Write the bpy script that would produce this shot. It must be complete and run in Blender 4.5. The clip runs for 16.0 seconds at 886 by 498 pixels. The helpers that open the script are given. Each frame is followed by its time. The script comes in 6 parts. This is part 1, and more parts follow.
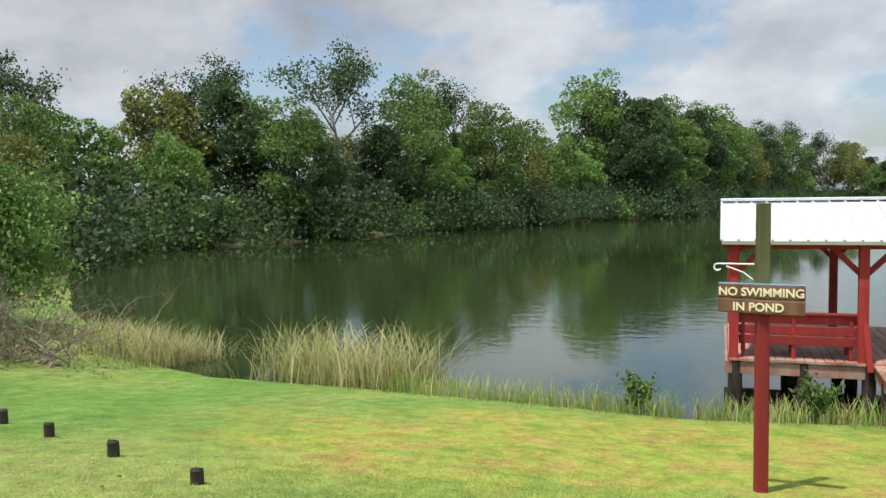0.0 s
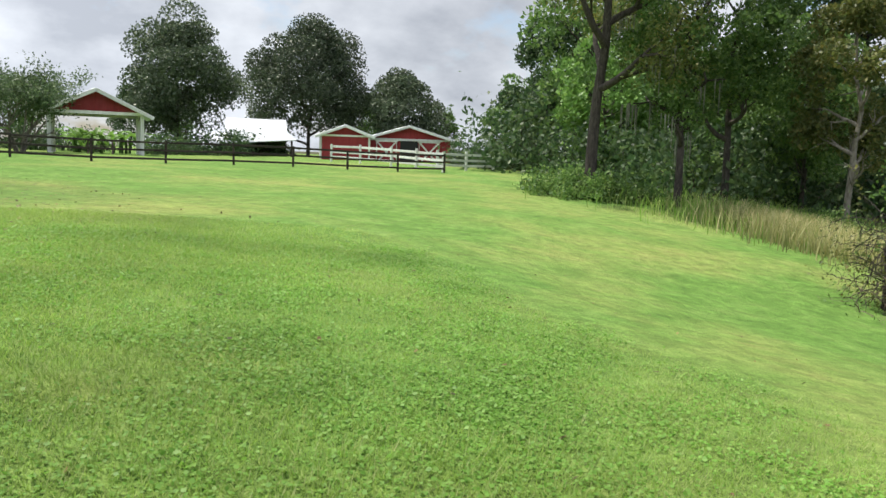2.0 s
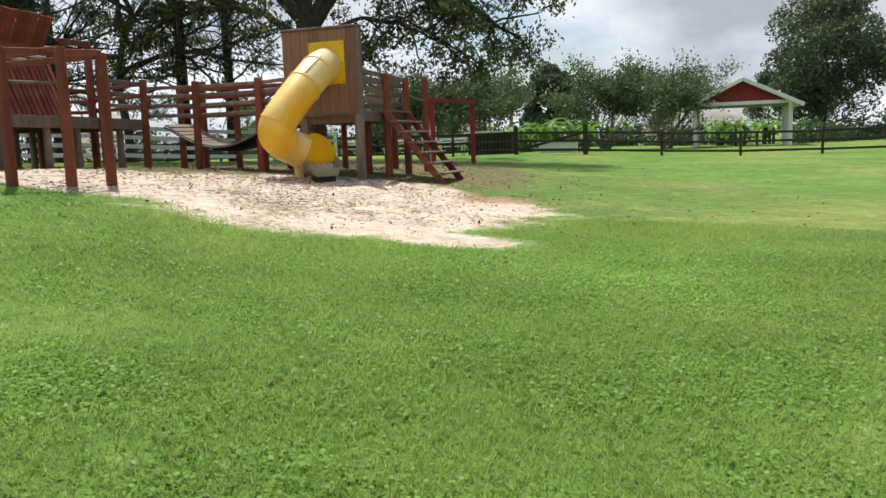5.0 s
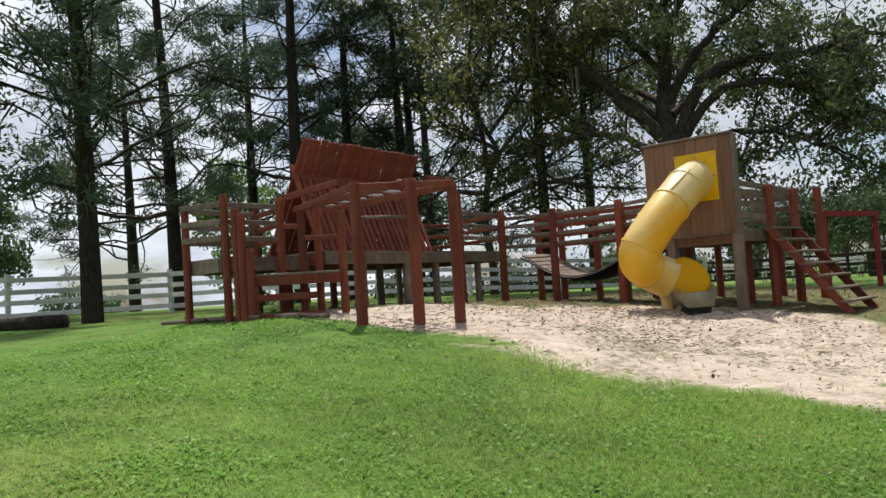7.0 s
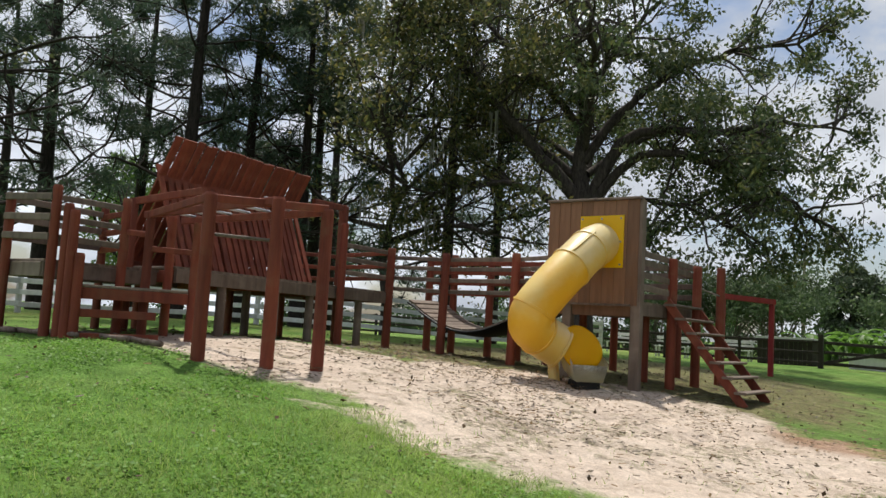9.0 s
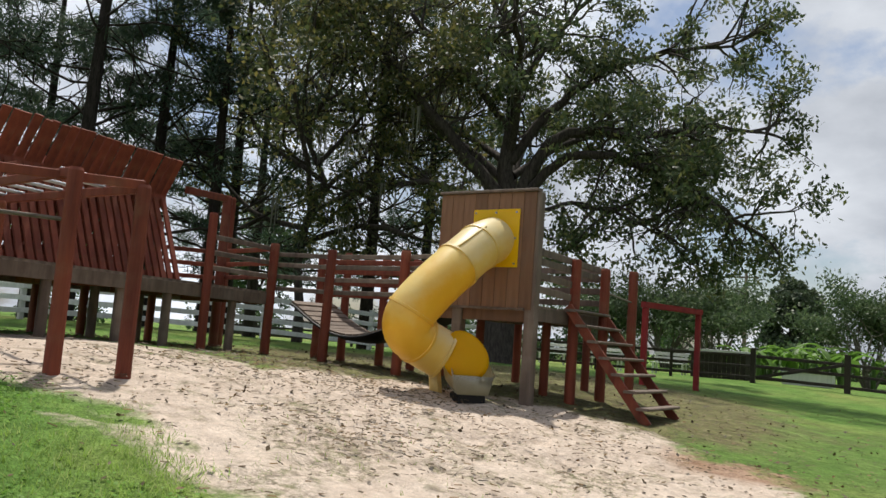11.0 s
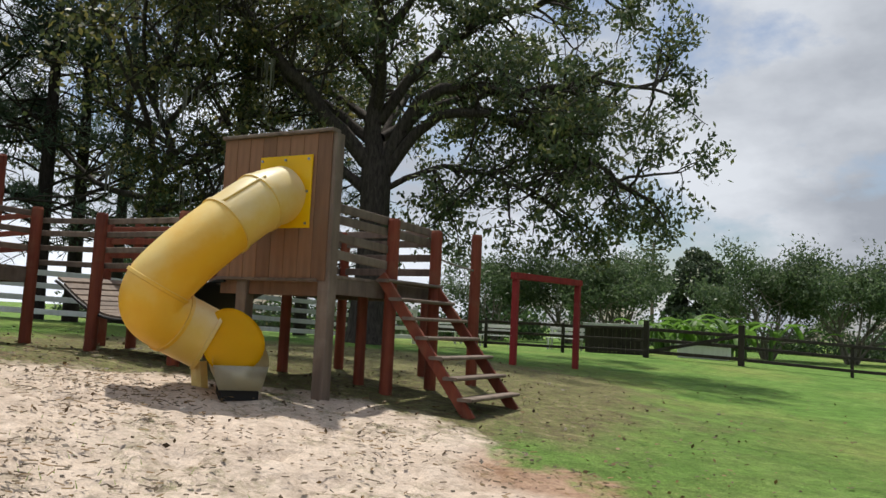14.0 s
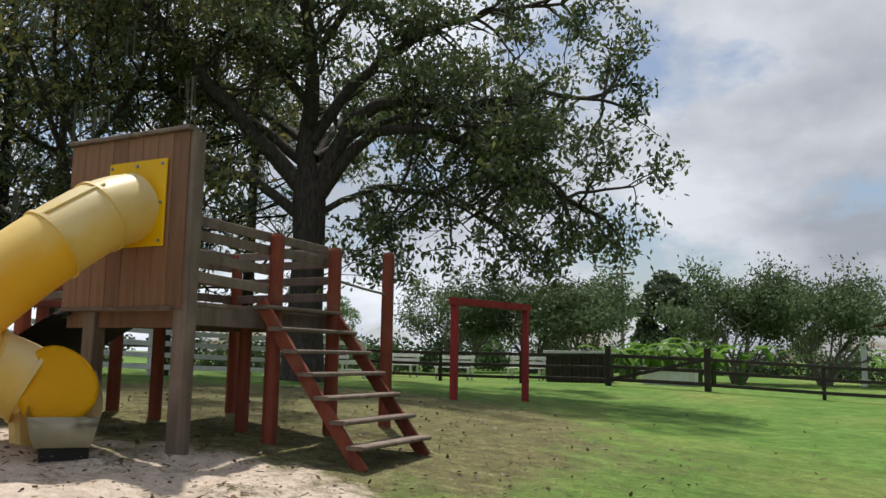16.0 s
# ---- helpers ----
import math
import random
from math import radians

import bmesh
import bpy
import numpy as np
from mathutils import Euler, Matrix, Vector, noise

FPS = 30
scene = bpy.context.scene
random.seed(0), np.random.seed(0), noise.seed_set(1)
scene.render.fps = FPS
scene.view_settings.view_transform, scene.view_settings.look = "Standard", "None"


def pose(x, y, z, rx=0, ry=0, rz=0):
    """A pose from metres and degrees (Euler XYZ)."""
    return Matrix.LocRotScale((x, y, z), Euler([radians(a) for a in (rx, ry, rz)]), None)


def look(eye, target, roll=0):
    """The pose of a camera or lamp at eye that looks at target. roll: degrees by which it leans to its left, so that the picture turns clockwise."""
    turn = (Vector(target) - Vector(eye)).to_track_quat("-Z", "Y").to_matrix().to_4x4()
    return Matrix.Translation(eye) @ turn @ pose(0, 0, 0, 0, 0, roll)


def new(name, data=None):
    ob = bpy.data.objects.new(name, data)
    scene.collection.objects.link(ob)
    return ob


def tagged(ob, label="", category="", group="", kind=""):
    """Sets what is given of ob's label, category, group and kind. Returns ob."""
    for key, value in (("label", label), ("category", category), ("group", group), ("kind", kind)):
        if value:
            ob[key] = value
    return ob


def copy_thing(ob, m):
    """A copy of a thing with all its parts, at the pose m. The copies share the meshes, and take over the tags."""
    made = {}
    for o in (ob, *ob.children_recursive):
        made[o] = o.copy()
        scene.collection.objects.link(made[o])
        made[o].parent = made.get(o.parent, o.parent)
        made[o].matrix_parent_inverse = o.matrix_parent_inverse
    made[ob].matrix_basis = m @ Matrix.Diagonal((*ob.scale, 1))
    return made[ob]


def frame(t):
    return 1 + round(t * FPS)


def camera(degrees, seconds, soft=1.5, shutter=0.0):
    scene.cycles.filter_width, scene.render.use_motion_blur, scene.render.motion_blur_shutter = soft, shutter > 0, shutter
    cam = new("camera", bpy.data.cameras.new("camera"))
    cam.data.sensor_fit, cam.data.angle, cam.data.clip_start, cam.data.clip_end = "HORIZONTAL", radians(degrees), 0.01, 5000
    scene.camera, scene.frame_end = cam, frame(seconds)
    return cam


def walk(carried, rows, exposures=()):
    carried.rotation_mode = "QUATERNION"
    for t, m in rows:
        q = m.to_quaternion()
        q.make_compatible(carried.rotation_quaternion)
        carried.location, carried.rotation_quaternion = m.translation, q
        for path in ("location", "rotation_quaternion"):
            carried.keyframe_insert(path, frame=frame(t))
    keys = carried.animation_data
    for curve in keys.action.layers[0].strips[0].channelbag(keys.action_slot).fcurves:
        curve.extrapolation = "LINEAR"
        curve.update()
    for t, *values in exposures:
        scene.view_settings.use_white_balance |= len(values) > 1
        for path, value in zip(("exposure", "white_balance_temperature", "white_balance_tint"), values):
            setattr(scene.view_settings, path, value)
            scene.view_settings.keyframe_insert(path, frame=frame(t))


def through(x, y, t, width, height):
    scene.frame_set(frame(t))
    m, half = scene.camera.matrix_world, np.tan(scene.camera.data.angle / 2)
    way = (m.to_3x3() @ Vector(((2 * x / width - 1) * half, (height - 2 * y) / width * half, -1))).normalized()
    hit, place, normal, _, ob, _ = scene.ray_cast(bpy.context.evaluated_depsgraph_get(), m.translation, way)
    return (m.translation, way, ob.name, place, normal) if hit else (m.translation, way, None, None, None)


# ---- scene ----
LENS = 56.85
cam = camera(LENS, 16.0, soft=1.5)


def turn(yaw, pitch, roll):
    """Camera turn from yaw (to the left of +y), pitch (up) and roll."""
    return pose(0, 0, 0, 0, 0, yaw) @ pose(0, 0, 0, 90 + pitch) @ pose(0, 0, 0, 0, 0, roll)


walk(cam, [
    (0, pose(8.512, -19.569, 0.352) @ turn(-83.63, -3.71, -0.86)),
    (0.5, pose(8.479, -19.388, 0.422) @ turn(-70.73, -3.64, -0.07)),
    (1, pose(8.156, -19.067, 0.518) @ turn(-55.06, -5.09, 0.60)),
    (1.5, pose(7.993, -18.536, 0.456) @ turn(-38.47, -5.91, 1.56)),
    (2, pose(7.951, -18.092, 0.434) @ turn(-23.17, -6.48, 1.89)),
    (2.5, pose(7.903, -17.550, 0.399) @ turn(-11.26, -6.91, 1.14)),
    (3, pose(7.703, -17.075, 0.410) @ turn(-2.09, -7.02, 0.25)),
    (3.5, pose(7.533, -16.512, 0.368) @ turn(4.71, -7.20, -0.74)),
    (3.7, pose(7.414, -16.304, 0.389) @ turn(6.74, -7.55, -1.14)),
    (5.8, look((6.839, -14.359, 0.625), (5.88, -12.612, 0.451), -2.7)),
    (6, look((6.672, -14.161, 0.607), (5.625, -12.462, 0.481), -2.9)),
    (6.5, look((6.318, -13.807, 0.554), (5.096, -12.223, 0.547), -3.7)),
    (7, look((6.197, -13.44, 0.599), (4.821, -11.993, 0.7), -3.8)),
    (7.5, look((5.97, -13.146, 0.643), (4.53, -11.768, 0.808), -1.8)),
    (8, look((5.763, -12.862, 0.659), (4.364, -11.447, 0.86), 0.5)),
    (8.5, look((5.7, -12.53, 0.715), (4.391, -11.032, 0.917), 2.5)),
    (9, look((5.597, -12.099, 0.763), (4.393, -10.513, 0.949), 3.4)),
    (9.5, look((5.718, -11.713, 0.72), (4.583, -10.076, 0.897), 3.9)),
    (9.7, look((5.727, -11.528, 0.721), (4.607, -9.88, 0.895), 4.3)),
    (12, look((5.656, -9.219, 0.779), (4.566, -7.562, 1.042), 3.4)),
    (12.5, look((5.656, -8.744, 0.765), (4.62, -7.053, 1.029), 3.2)),
    (13, look((5.742, -8.325, 0.831), (4.76, -6.596, 1.053), 3.4)),
    (13.5, look((5.863, -7.908, 0.875), (4.909, -6.16, 1.058), 3.3)),
    (14, look((5.874, -7.368, 0.846), (4.908, -5.626, 1.025), 2.8)),
    (14.5, look((5.986, -7.03, 0.855), (4.999, -5.3, 1.042), 2.2)),
    (15, look((5.957, -6.516, 0.85), (4.984, -4.78, 1.052), 1.9)),
    (15.5, look((5.864, -5.904, 0.889), (4.926, -4.152, 1.115), 1.7)),
    (16, look((5.925, -5.601, 0.857), (5.012, -3.84, 1.116), 1.0)),
], exposures=[(0.0, 0.40), (1.0, 0.55), (3.7, 0.45), (5.8, 0.15), (7.0, 0.0), (9.0, -0.06), (16.0, -0.08)])

# ---------------------------------------------------------------- sky and sun
SUN_DIR = Vector((-0.28, 0.30, 1.0)).normalized()  # towards the sun
world = bpy.data.worlds.new("sky")
scene.world = world
world.use_nodes = True
wt = world.node_tree
wt.nodes.clear()


def wnode(kind, **kw):
    n = wt.nodes.new(kind)
    for k, v in kw.items():
        n.inputs[k].default_value = v
    return n


w_out = wt.nodes.new("ShaderNodeOutputWorld")
w_bg = wnode("ShaderNodeBackground", Strength=0.115)
w_sky = wt.nodes.new("ShaderNodeTexSky")
w_sky.sky_type = "NISHITA"
w_sky.sun_disc = False
w_sky.sun_elevation = math.asin(SUN_DIR.z)
w_sky.sun_rotation = math.atan2(SUN_DIR.x, SUN_DIR.y)
w_sky.dust_density = 2.0
w_co = wt.nodes.new("ShaderNodeTexCoord")
# clouds lie on a flat layer: the direction is divided by its height
w_sep = wt.nodes.new("ShaderNodeSeparateXYZ")
wt.links.new(w_co.outputs["Generated"], w_sep.inputs[0])
w_max = wt.nodes.new("ShaderNodeMath")
w_max.operation = "MAXIMUM"
w_max.inputs[1].default_value = 0.0
w_add = wt.nodes.new("ShaderNodeMath")
w_add.operation = "ADD"
w_add.inputs[1].default_value = 0.50
wt.links.new(w_sep.outputs["Z"], w_max.inputs[0])
wt.links.new(w_max.outputs[0], w_add.inputs[0])
w_div = wt.nodes.new("ShaderNodeVectorMath")
w_div.operation = "DIVIDE"
w_com = wt.nodes.new("ShaderNodeCombineXYZ")
for k in range(3):
    wt.links.new(w_add.outputs[0], w_com.inputs[k])
wt.links.new(w_co.outputs["Generated"], w_div.inputs[0])
wt.links.new(w_com.outputs[0], w_div.inputs[1])
w_n1 = wnode("ShaderNodeTexNoise", Scale=2.9, Detail=9.0, Roughness=0.57, Distortion=0.0)
w_n2 = wnode("ShaderNodeTexNoise", Scale=2.4, Detail=8.0, Roughness=0.55, Distortion=0.0)
wt.links.new(w_div.outputs[0], w_n1.inputs["Vector"])
w_off = wt.nodes.new("ShaderNodeVectorMath")
w_off.operation = "ADD"
w_off.inputs[1].default_value = (3.7, 1.9, 0.4)
wt.links.new(w_div.outputs[0], w_off.inputs[0])
wt.links.new(w_off.outputs[0], w_n2.inputs["Vector"])
w_cover = wt.nodes.new("ShaderNodeValToRGB")
w_cover.color_ramp.elements[0].position = 0.39
w_cover.color_ramp.elements[1].position = 0.49
wt.links.new(w_n1.outputs["Fac"], w_cover.inputs["Fac"])
w_shade = wt.nodes.new("ShaderNodeValToRGB")
w_shade.color_ramp.elements[0].position = 0.38
w_shade.color_ramp.elements[0].color = (3.8, 4.1, 4.65, 1)
w_shade.color_ramp.elements[1].position = 0.62
w_shade.color_ramp.elements[1].color = (6.9, 7.25, 7.8, 1)
wt.links.new(w_n2.outputs["Fac"], w_shade.inputs["Fac"])
w_mix = wt.nodes.new("ShaderNodeMix")
w_mix.data_type = "RGBA"
wt.links.new(w_cover.outputs["Color"], w_mix.inputs["Factor"])
wt.links.new(w_sky.outputs["Color"], w_mix.inputs["A"])
# clouds are brighter on the sun's side of the sky
w_dot = wt.nodes.new("ShaderNodeVectorMath")
w_dot.operation = "DOT_PRODUCT"
w_dot.inputs[1].default_value = (-0.89, -0.45, 0.0)
wt.links.new(w_co.outputs["Generated"], w_dot.inputs[0])
w_gain = wt.nodes.new("ShaderNodeMath")
w_gain.operation = "MULTIPLY_ADD"
w_gain.inputs[1].default_value = 0.50
w_gain.inputs[2].default_value = 1.12
wt.links.new(w_dot.outputs["Value"], w_gain.inputs[0])
w_scale = wt.nodes.new("ShaderNodeVectorMath")
w_scale.operation = "SCALE"
wt.links.new(w_shade.outputs["Color"], w_scale.inputs[0])
wt.links.new(w_gain.outputs[0], w_scale.inputs["Scale"])
wt.links.new(w_scale.outputs[0], w_mix.inputs["B"])
wt.links.new(w_mix.outputs["Result"], w_bg.inputs["Color"])
wt.links.new(w_bg.outputs[0], w_out.inputs[0])

sun = new("sun", bpy.data.lights.new("sun", "SUN"))
sun.data.energy = 4.8
sun.data.angle = radians(1.5)
sun.data.color = (1.0, 0.95, 0.86)
sun.matrix_world = look(SUN_DIR * 80, (0, 0, 0))

# ---------------------------------------------------------------- helpers


def part(name, bm, material, parent=None, label="", smooth=False):
    """Links a bmesh as one mesh object, under a thing or part if one is given."""
    me = bpy.data.meshes.new(name)
    bm.to_mesh(me)
    bm.free()
    return part_mesh(name, me, material, parent, label, smooth)


def part_mesh(name, me, material, parent=None, label="", smooth=False):
    if not me.materials:
        me.materials.append(material)
    if smooth:
        me.polygons.foreach_set("use_smooth", [True] * len(me.polygons))
    ob = new(name, me)
    if parent is not None:
        ob.parent = parent
    if label:
        tagged(ob, label)
    return ob


def thing(name, label, category, at=(0, 0, 0), rz=0.0, group="", kind=""):
    ob = new(name)
    ob.empty_display_size = 0.1
    ob.matrix_basis = pose(*at, 0, 0, rz)
    return tagged(ob, label, category, group, kind)


def beam(bm, p, q, w, h, up=(0, 0, 1), bevel=0.006):
    """A sawn timber from p to q, w wide and h high, with eased edges."""
    p, q = Vector(p), Vector(q)
    ax = (q - p)
    ln = ax.length
    ax.normalize()
    side = ax.cross(Vector(up))
    if side.length < 1e-4:
        side = ax.cross(Vector((0, 1, 0)))
    side.normalize()
    top = side.cross(ax)
    b = min(bevel, w * 0.3, h * 0.3)
    ring = [(-w / 2 + b, -h / 2), (w / 2 - b, -h / 2), (w / 2, -h / 2 + b), (w / 2, h / 2 - b), (w / 2 - b, h / 2), (-w / 2 + b, h / 2), (-w / 2, h / 2 - b), (-w / 2, -h / 2 + b)]
    rows = [[bm.verts.new(p + ax * (ln * t) + side * x + top * y) for x, y in ring] for t in (0, 1)]
    n = len(ring)
    for i in range(n):
        bm.faces.new((rows[0][i], rows[0][(i + 1) % n], rows[1][(i + 1) % n], rows[1][i]))
    bm.faces.new(rows[0][::-1])
    bm.faces.new(rows[1])
    return bm


def timber(name, p, q, w, h, material, parent, up=(0, 0, 1), label="", bevel=0.006):
    bm = bmesh.new()
    beam(bm, p, q, w, h, up, bevel)
    return part(name, bm, material, parent, label)


def pipe(bm, points, radii, sides=12, cap=True):
    """A round tube along points with a radius at each."""
    pts = [Vector(p) for p in points]
    rows, side = [], None
    for i, p in enumerate(pts):
        ax = (pts[min(i + 1, len(pts) - 1)] - pts[max(i - 1, 0)]).normalized()
        if side is None:
            side = ax.orthogonal().normalized()
        side = (side - ax * side.dot(ax)).normalized()
        up = ax.cross(side)
        r = radii[i] if hasattr(radii, "__len__") else radii
        rows.append([bm.verts.new(p + (side * math.cos(a) + up * math.sin(a)) * r) for a in [2 * math.pi * k / sides for k in range(sides)]])
    for a, b in zip(rows, rows[1:]):
        for k in range(sides):
            bm.faces.new((a[k], a[(k + 1) % sides], b[(k + 1) % sides], b[k]))
    if cap:
        bm.faces.new(rows[0][::-1])
        bm.faces.new(rows[-1])
    return rows


def mesh_arrays(name, verts, faces):
    """A mesh from numpy arrays: verts (n, 3), faces (m, k)."""
    me = bpy.data.meshes.new(name)
    verts, faces = np.asarray(verts, np.float32), np.asarray(faces, np.int32)
    k = faces.shape[1]
    me.vertices.add(len(verts))
    me.vertices.foreach_set("co", verts.ravel())
    me.loops.add(faces.size)
    me.loops.foreach_set("vertex_index", faces.ravel())
    me.polygons.add(len(faces))
    me.polygons.foreach_set("loop_start", np.arange(len(faces), dtype=np.int32) * k)
    me.update(calc_edges=True)
    me.validate()
    return me


# ---------------------------------------------------------------- ground shape
WATER = -3.2
SHORE = [(20.5, -260), (20.8, -60), (21.0, -30), (21.6, -22), (23.3, -17.5), (24.9, -13.5), (27.4, -10.0), (33, -5), (46, 3), (60, 11.5), (66, 7), (71, 0), (85, -6.5),
         (100, -16.5), (124, -32), (136, -46), (185, -62), (250, -95), (290, -170), (300, -260)]


def shore_distance(x, y):
    """Metres from the waterline: positive on land, negative in the pond."""
    x, y = np.asarray(x, float), np.asarray(y, float)
    best = np.full(x.shape, 1e9)
    inside = np.zeros(x.shape, bool)
    n = len(SHORE)
    for i in range(n):
        (ax, ay), (bx, by) = SHORE[i], SHORE[(i + 1) % n]
        dx, dy = bx - ax, by - ay
        t = np.clip(((x - ax) * dx + (y - ay) * dy) / (dx * dx + dy * dy), 0, 1)
        best = np.minimum(best, np.hypot(x - ax - t * dx, y - ay - t * dy))
        cross = (ay > y) != (by > y)
        with np.errstate(divide="ignore", invalid="ignore"):
            inside ^= cross & (x < dx * (y - ay) / (dy if dy else 1e-9) + ax)
    return np.where(inside, -best, best)


def ground_z(x, y):
    x, y = np.asarray(x, float), np.asarray(y, float)
    d = shore_distance(x, y)
    z = np.interp(d, [-30, -3, 0, 1.2, 6, 14, 20, 30, 40, 60], [-6.5, -3.9, -3.22, -2.92, -2.2, -1.1, -0.75, -0.42, -0.12, 0.0])
    # the playground stands on a low rise
    rise = 0.60 / (1 + np.exp(np.clip((x - 1.2) / 1.6, -40, 40))) * (0.25 + 0.75 / (1 + np.exp(np.clip((y - 9) / 2.5, -40, 40))))
    z = z + rise + 0.25 * np.exp(-((x + 3) ** 2 + (y + 5.5) ** 2) / 18)
    z = z - 0.38 * np.exp(-((x - 21) ** 2 + (y + 9) ** 2) / (2 * 4.5**2)) + 0.10 * np.exp(-((x - 14) ** 2 + (y + 17.5) ** 2) / (2 * 2.0**2))
    z = z + 0.05 * np.sin(x * 0.43 + 1.3) * np.sin(y * 0.37) * np.clip(d / 8, 0, 1)
    return z


def gz(x, y):
    return float(ground_z(x, y))

# ---------------------------------------------------------------- materials


class Nodes:
    """Short hand for a node material."""

    def __init__(self, name):
        self.mat = bpy.data.materials.new(name)
        self.mat.use_nodes = True
        self.t = self.mat.node_tree
        self.bsdf = self.t.nodes["Principled BSDF"]
        self.out = self.t.nodes["Material Output"]
        self.co = self.t.nodes.new("ShaderNodeTexCoord").outputs["Object"]

    def link(self, a, b):
        self.t.links.new(a, b)

    def scaled(self, s, off=(0, 0, 0)):
        n = self.t.nodes.new("ShaderNodeMapping")
        n.inputs["Scale"].default_value = s
        n.inputs["Location"].default_value = off
        self.link(self.co, n.inputs["Vector"])
        return n.outputs[0]

    def noise(self, scale, detail=4.0, rough=0.55, vec=None, distort=0.0):
        n = self.t.nodes.new("ShaderNodeTexNoise")
        n.inputs["Scale"].default_value, n.inputs["Detail"].default_value = scale, detail
        n.inputs["Roughness"].default_value, n.inputs["Distortion"].default_value = rough, distort
        self.link(vec or self.co, n.inputs["Vector"])
        return n.outputs["Fac"]

    def ramp(self, fac, stops):
        n = self.t.nodes.new("ShaderNodeValToRGB")
        e = n.color_ramp.elements
        while len(e) < len(stops):
            e.new(0.5)
        for el, (p, c) in zip(e, stops):
            el.position = p
            el.color = (*c, 1) if hasattr(c, "__len__") else (c, c, c, 1)
        self.link(fac, n.inputs["Fac"])
        return n.outputs["Color"]

    def mix(self, fac, a, b, mode="MIX"):
        n = self.t.nodes.new("ShaderNodeMix")
        n.data_type, n.blend_type = "RGBA", mode
        for sock, v in (("Factor", fac), ("A", a), ("B", b)):
            s = n.inputs[sock]
            if isinstance(v, (int, float)):
                s.default_value = v
            elif isinstance(v, tuple):
                s.default_value = (*v, 1)
            else:
                self.link(v, s)
        return n.outputs["Result"]

    def math(self, op, a, b=0.0):
        n = self.t.nodes.new("ShaderNodeMath")
        n.operation = op
        for i, v in enumerate((a, b)):
            if isinstance(v, (int, float)):
                n.inputs[i].default_value = v
            else:
                self.link(v, n.inputs[i])
        return n.outputs[0]

    def random(self):
        return self.t.nodes.new("ShaderNodeObjectInfo").outputs["Random"]

    def island(self):
        return self.t.nodes.new("ShaderNodeNewGeometry").outputs["Random Per Island"]

    def bump(self, height, strength, distance=0.01):
        n = self.t.nodes.new("ShaderNodeBump")
        n.inputs["Strength"].default_value, n.inputs["Distance"].default_value = strength, distance
        self.link(height, n.inputs["Height"])
        self.link(n.outputs[0], self.bsdf.inputs["Normal"])

    def done(self, color=None, rough=0.7, metal=0.0, spec=0.4):
        b = self.bsdf
        if color is not None:
            if isinstance(color, tuple):
                b.inputs["Base Color"].default_value = (*color, 1)
            else:
                self.link(color, b.inputs["Base Color"])
        if isinstance(rough, (int, float)):
            b.inputs["Roughness"].default_value = rough
        else:
            self.link(rough, b.inputs["Roughness"])
        b.inputs["Metallic"].default_value = metal
        b.inputs["Specular IOR Level"].default_value = spec
        return self.mat


def timber_mat(name, dark, light, worn, wear=0.62, rough=0.75, grain=(3, 3, 26)):
    """Painted or weathered timber: streaky grain, blotches, worn spots, a tone of its own per piece."""
    n = Nodes(name)
    streak = n.noise(9, 6, 0.6, n.scaled((1.0, 1.0, 0.12)))
    blotch = n.noise(2.3, 4, 0.6)
    c = n.mix(n.ramp(streak, [(0.3, 0.0), (0.7, 1.0)]), dark, light)
    c = n.mix(n.ramp(blotch, [(wear - 0.1, 0.0), (wear + 0.12, 0.75)]), c, worn)
    tone = n.ramp(n.random(), [(0.0, 0.72), (1.0, 1.12)])
    c = n.mix(1.0, c, tone, "MULTIPLY")
    n.bump(n.noise(60, 5, 0.7, n.scaled((1, 1, 0.1))), 0.35, 0.004)
    return n.done(c, n.ramp(blotch, [(0.3, rough - 0.15), (0.7, rough + 0.1)]))


M_RED = timber_mat("red_stained_timber", (0.130, 0.025, 0.013), (0.25, 0.057, 0.026), (0.225, 0.10, 0.058))
M_REDBRIGHT = timber_mat("red_painted_timber", (0.20, 0.014, 0.015), (0.29, 0.025, 0.022), (0.25, 0.07, 0.05), 0.7)
M_GREY = timber_mat("weathered_timber", (0.105, 0.075, 0.058), (0.21, 0.155, 0.12), (0.26, 0.21, 0.17), 0.58)
M_BOARD = timber_mat("brown_boards", (0.15, 0.075, 0.04), (0.26, 0.135, 0.075), (0.20, 0.13, 0.09), 0.6)
M_DARKWOOD = timber_mat("dark_fence_timber", (0.018, 0.013, 0.010), (0.045, 0.032, 0.025), (0.10, 0.085, 0.07), 0.68)
M_WHITE = timber_mat("white_painted_timber", (0.62, 0.62, 0.60), (0.80, 0.80, 0.78), (0.52, 0.50, 0.46), 0.68, 0.55)
M_BARNRED = timber_mat("barn_red_siding", (0.21, 0.018, 0.024), (0.30, 0.030, 0.036), (0.25, 0.04, 0.04), 0.7)
M_DECK = timber_mat("worn_deck_boards", (0.20, 0.085, 0.06), (0.34, 0.17, 0.12), (0.36, 0.27, 0.22), 0.52)
M_GREENPOST = timber_mat("mossy_treated_timber", (0.07, 0.075, 0.022), (0.15, 0.14, 0.05), (0.17, 0.17, 0.09), 0.6)


def metal_roof_mat():
    n = Nodes("corrugated_metal_roof")
    s = n.noise(3, 5, 0.6)
    return n.done(n.mix(s, (0.50, 0.53, 0.57), (0.66, 0.69, 0.73)), 0.38, 0.35)


M_ROOF = metal_roof_mat()


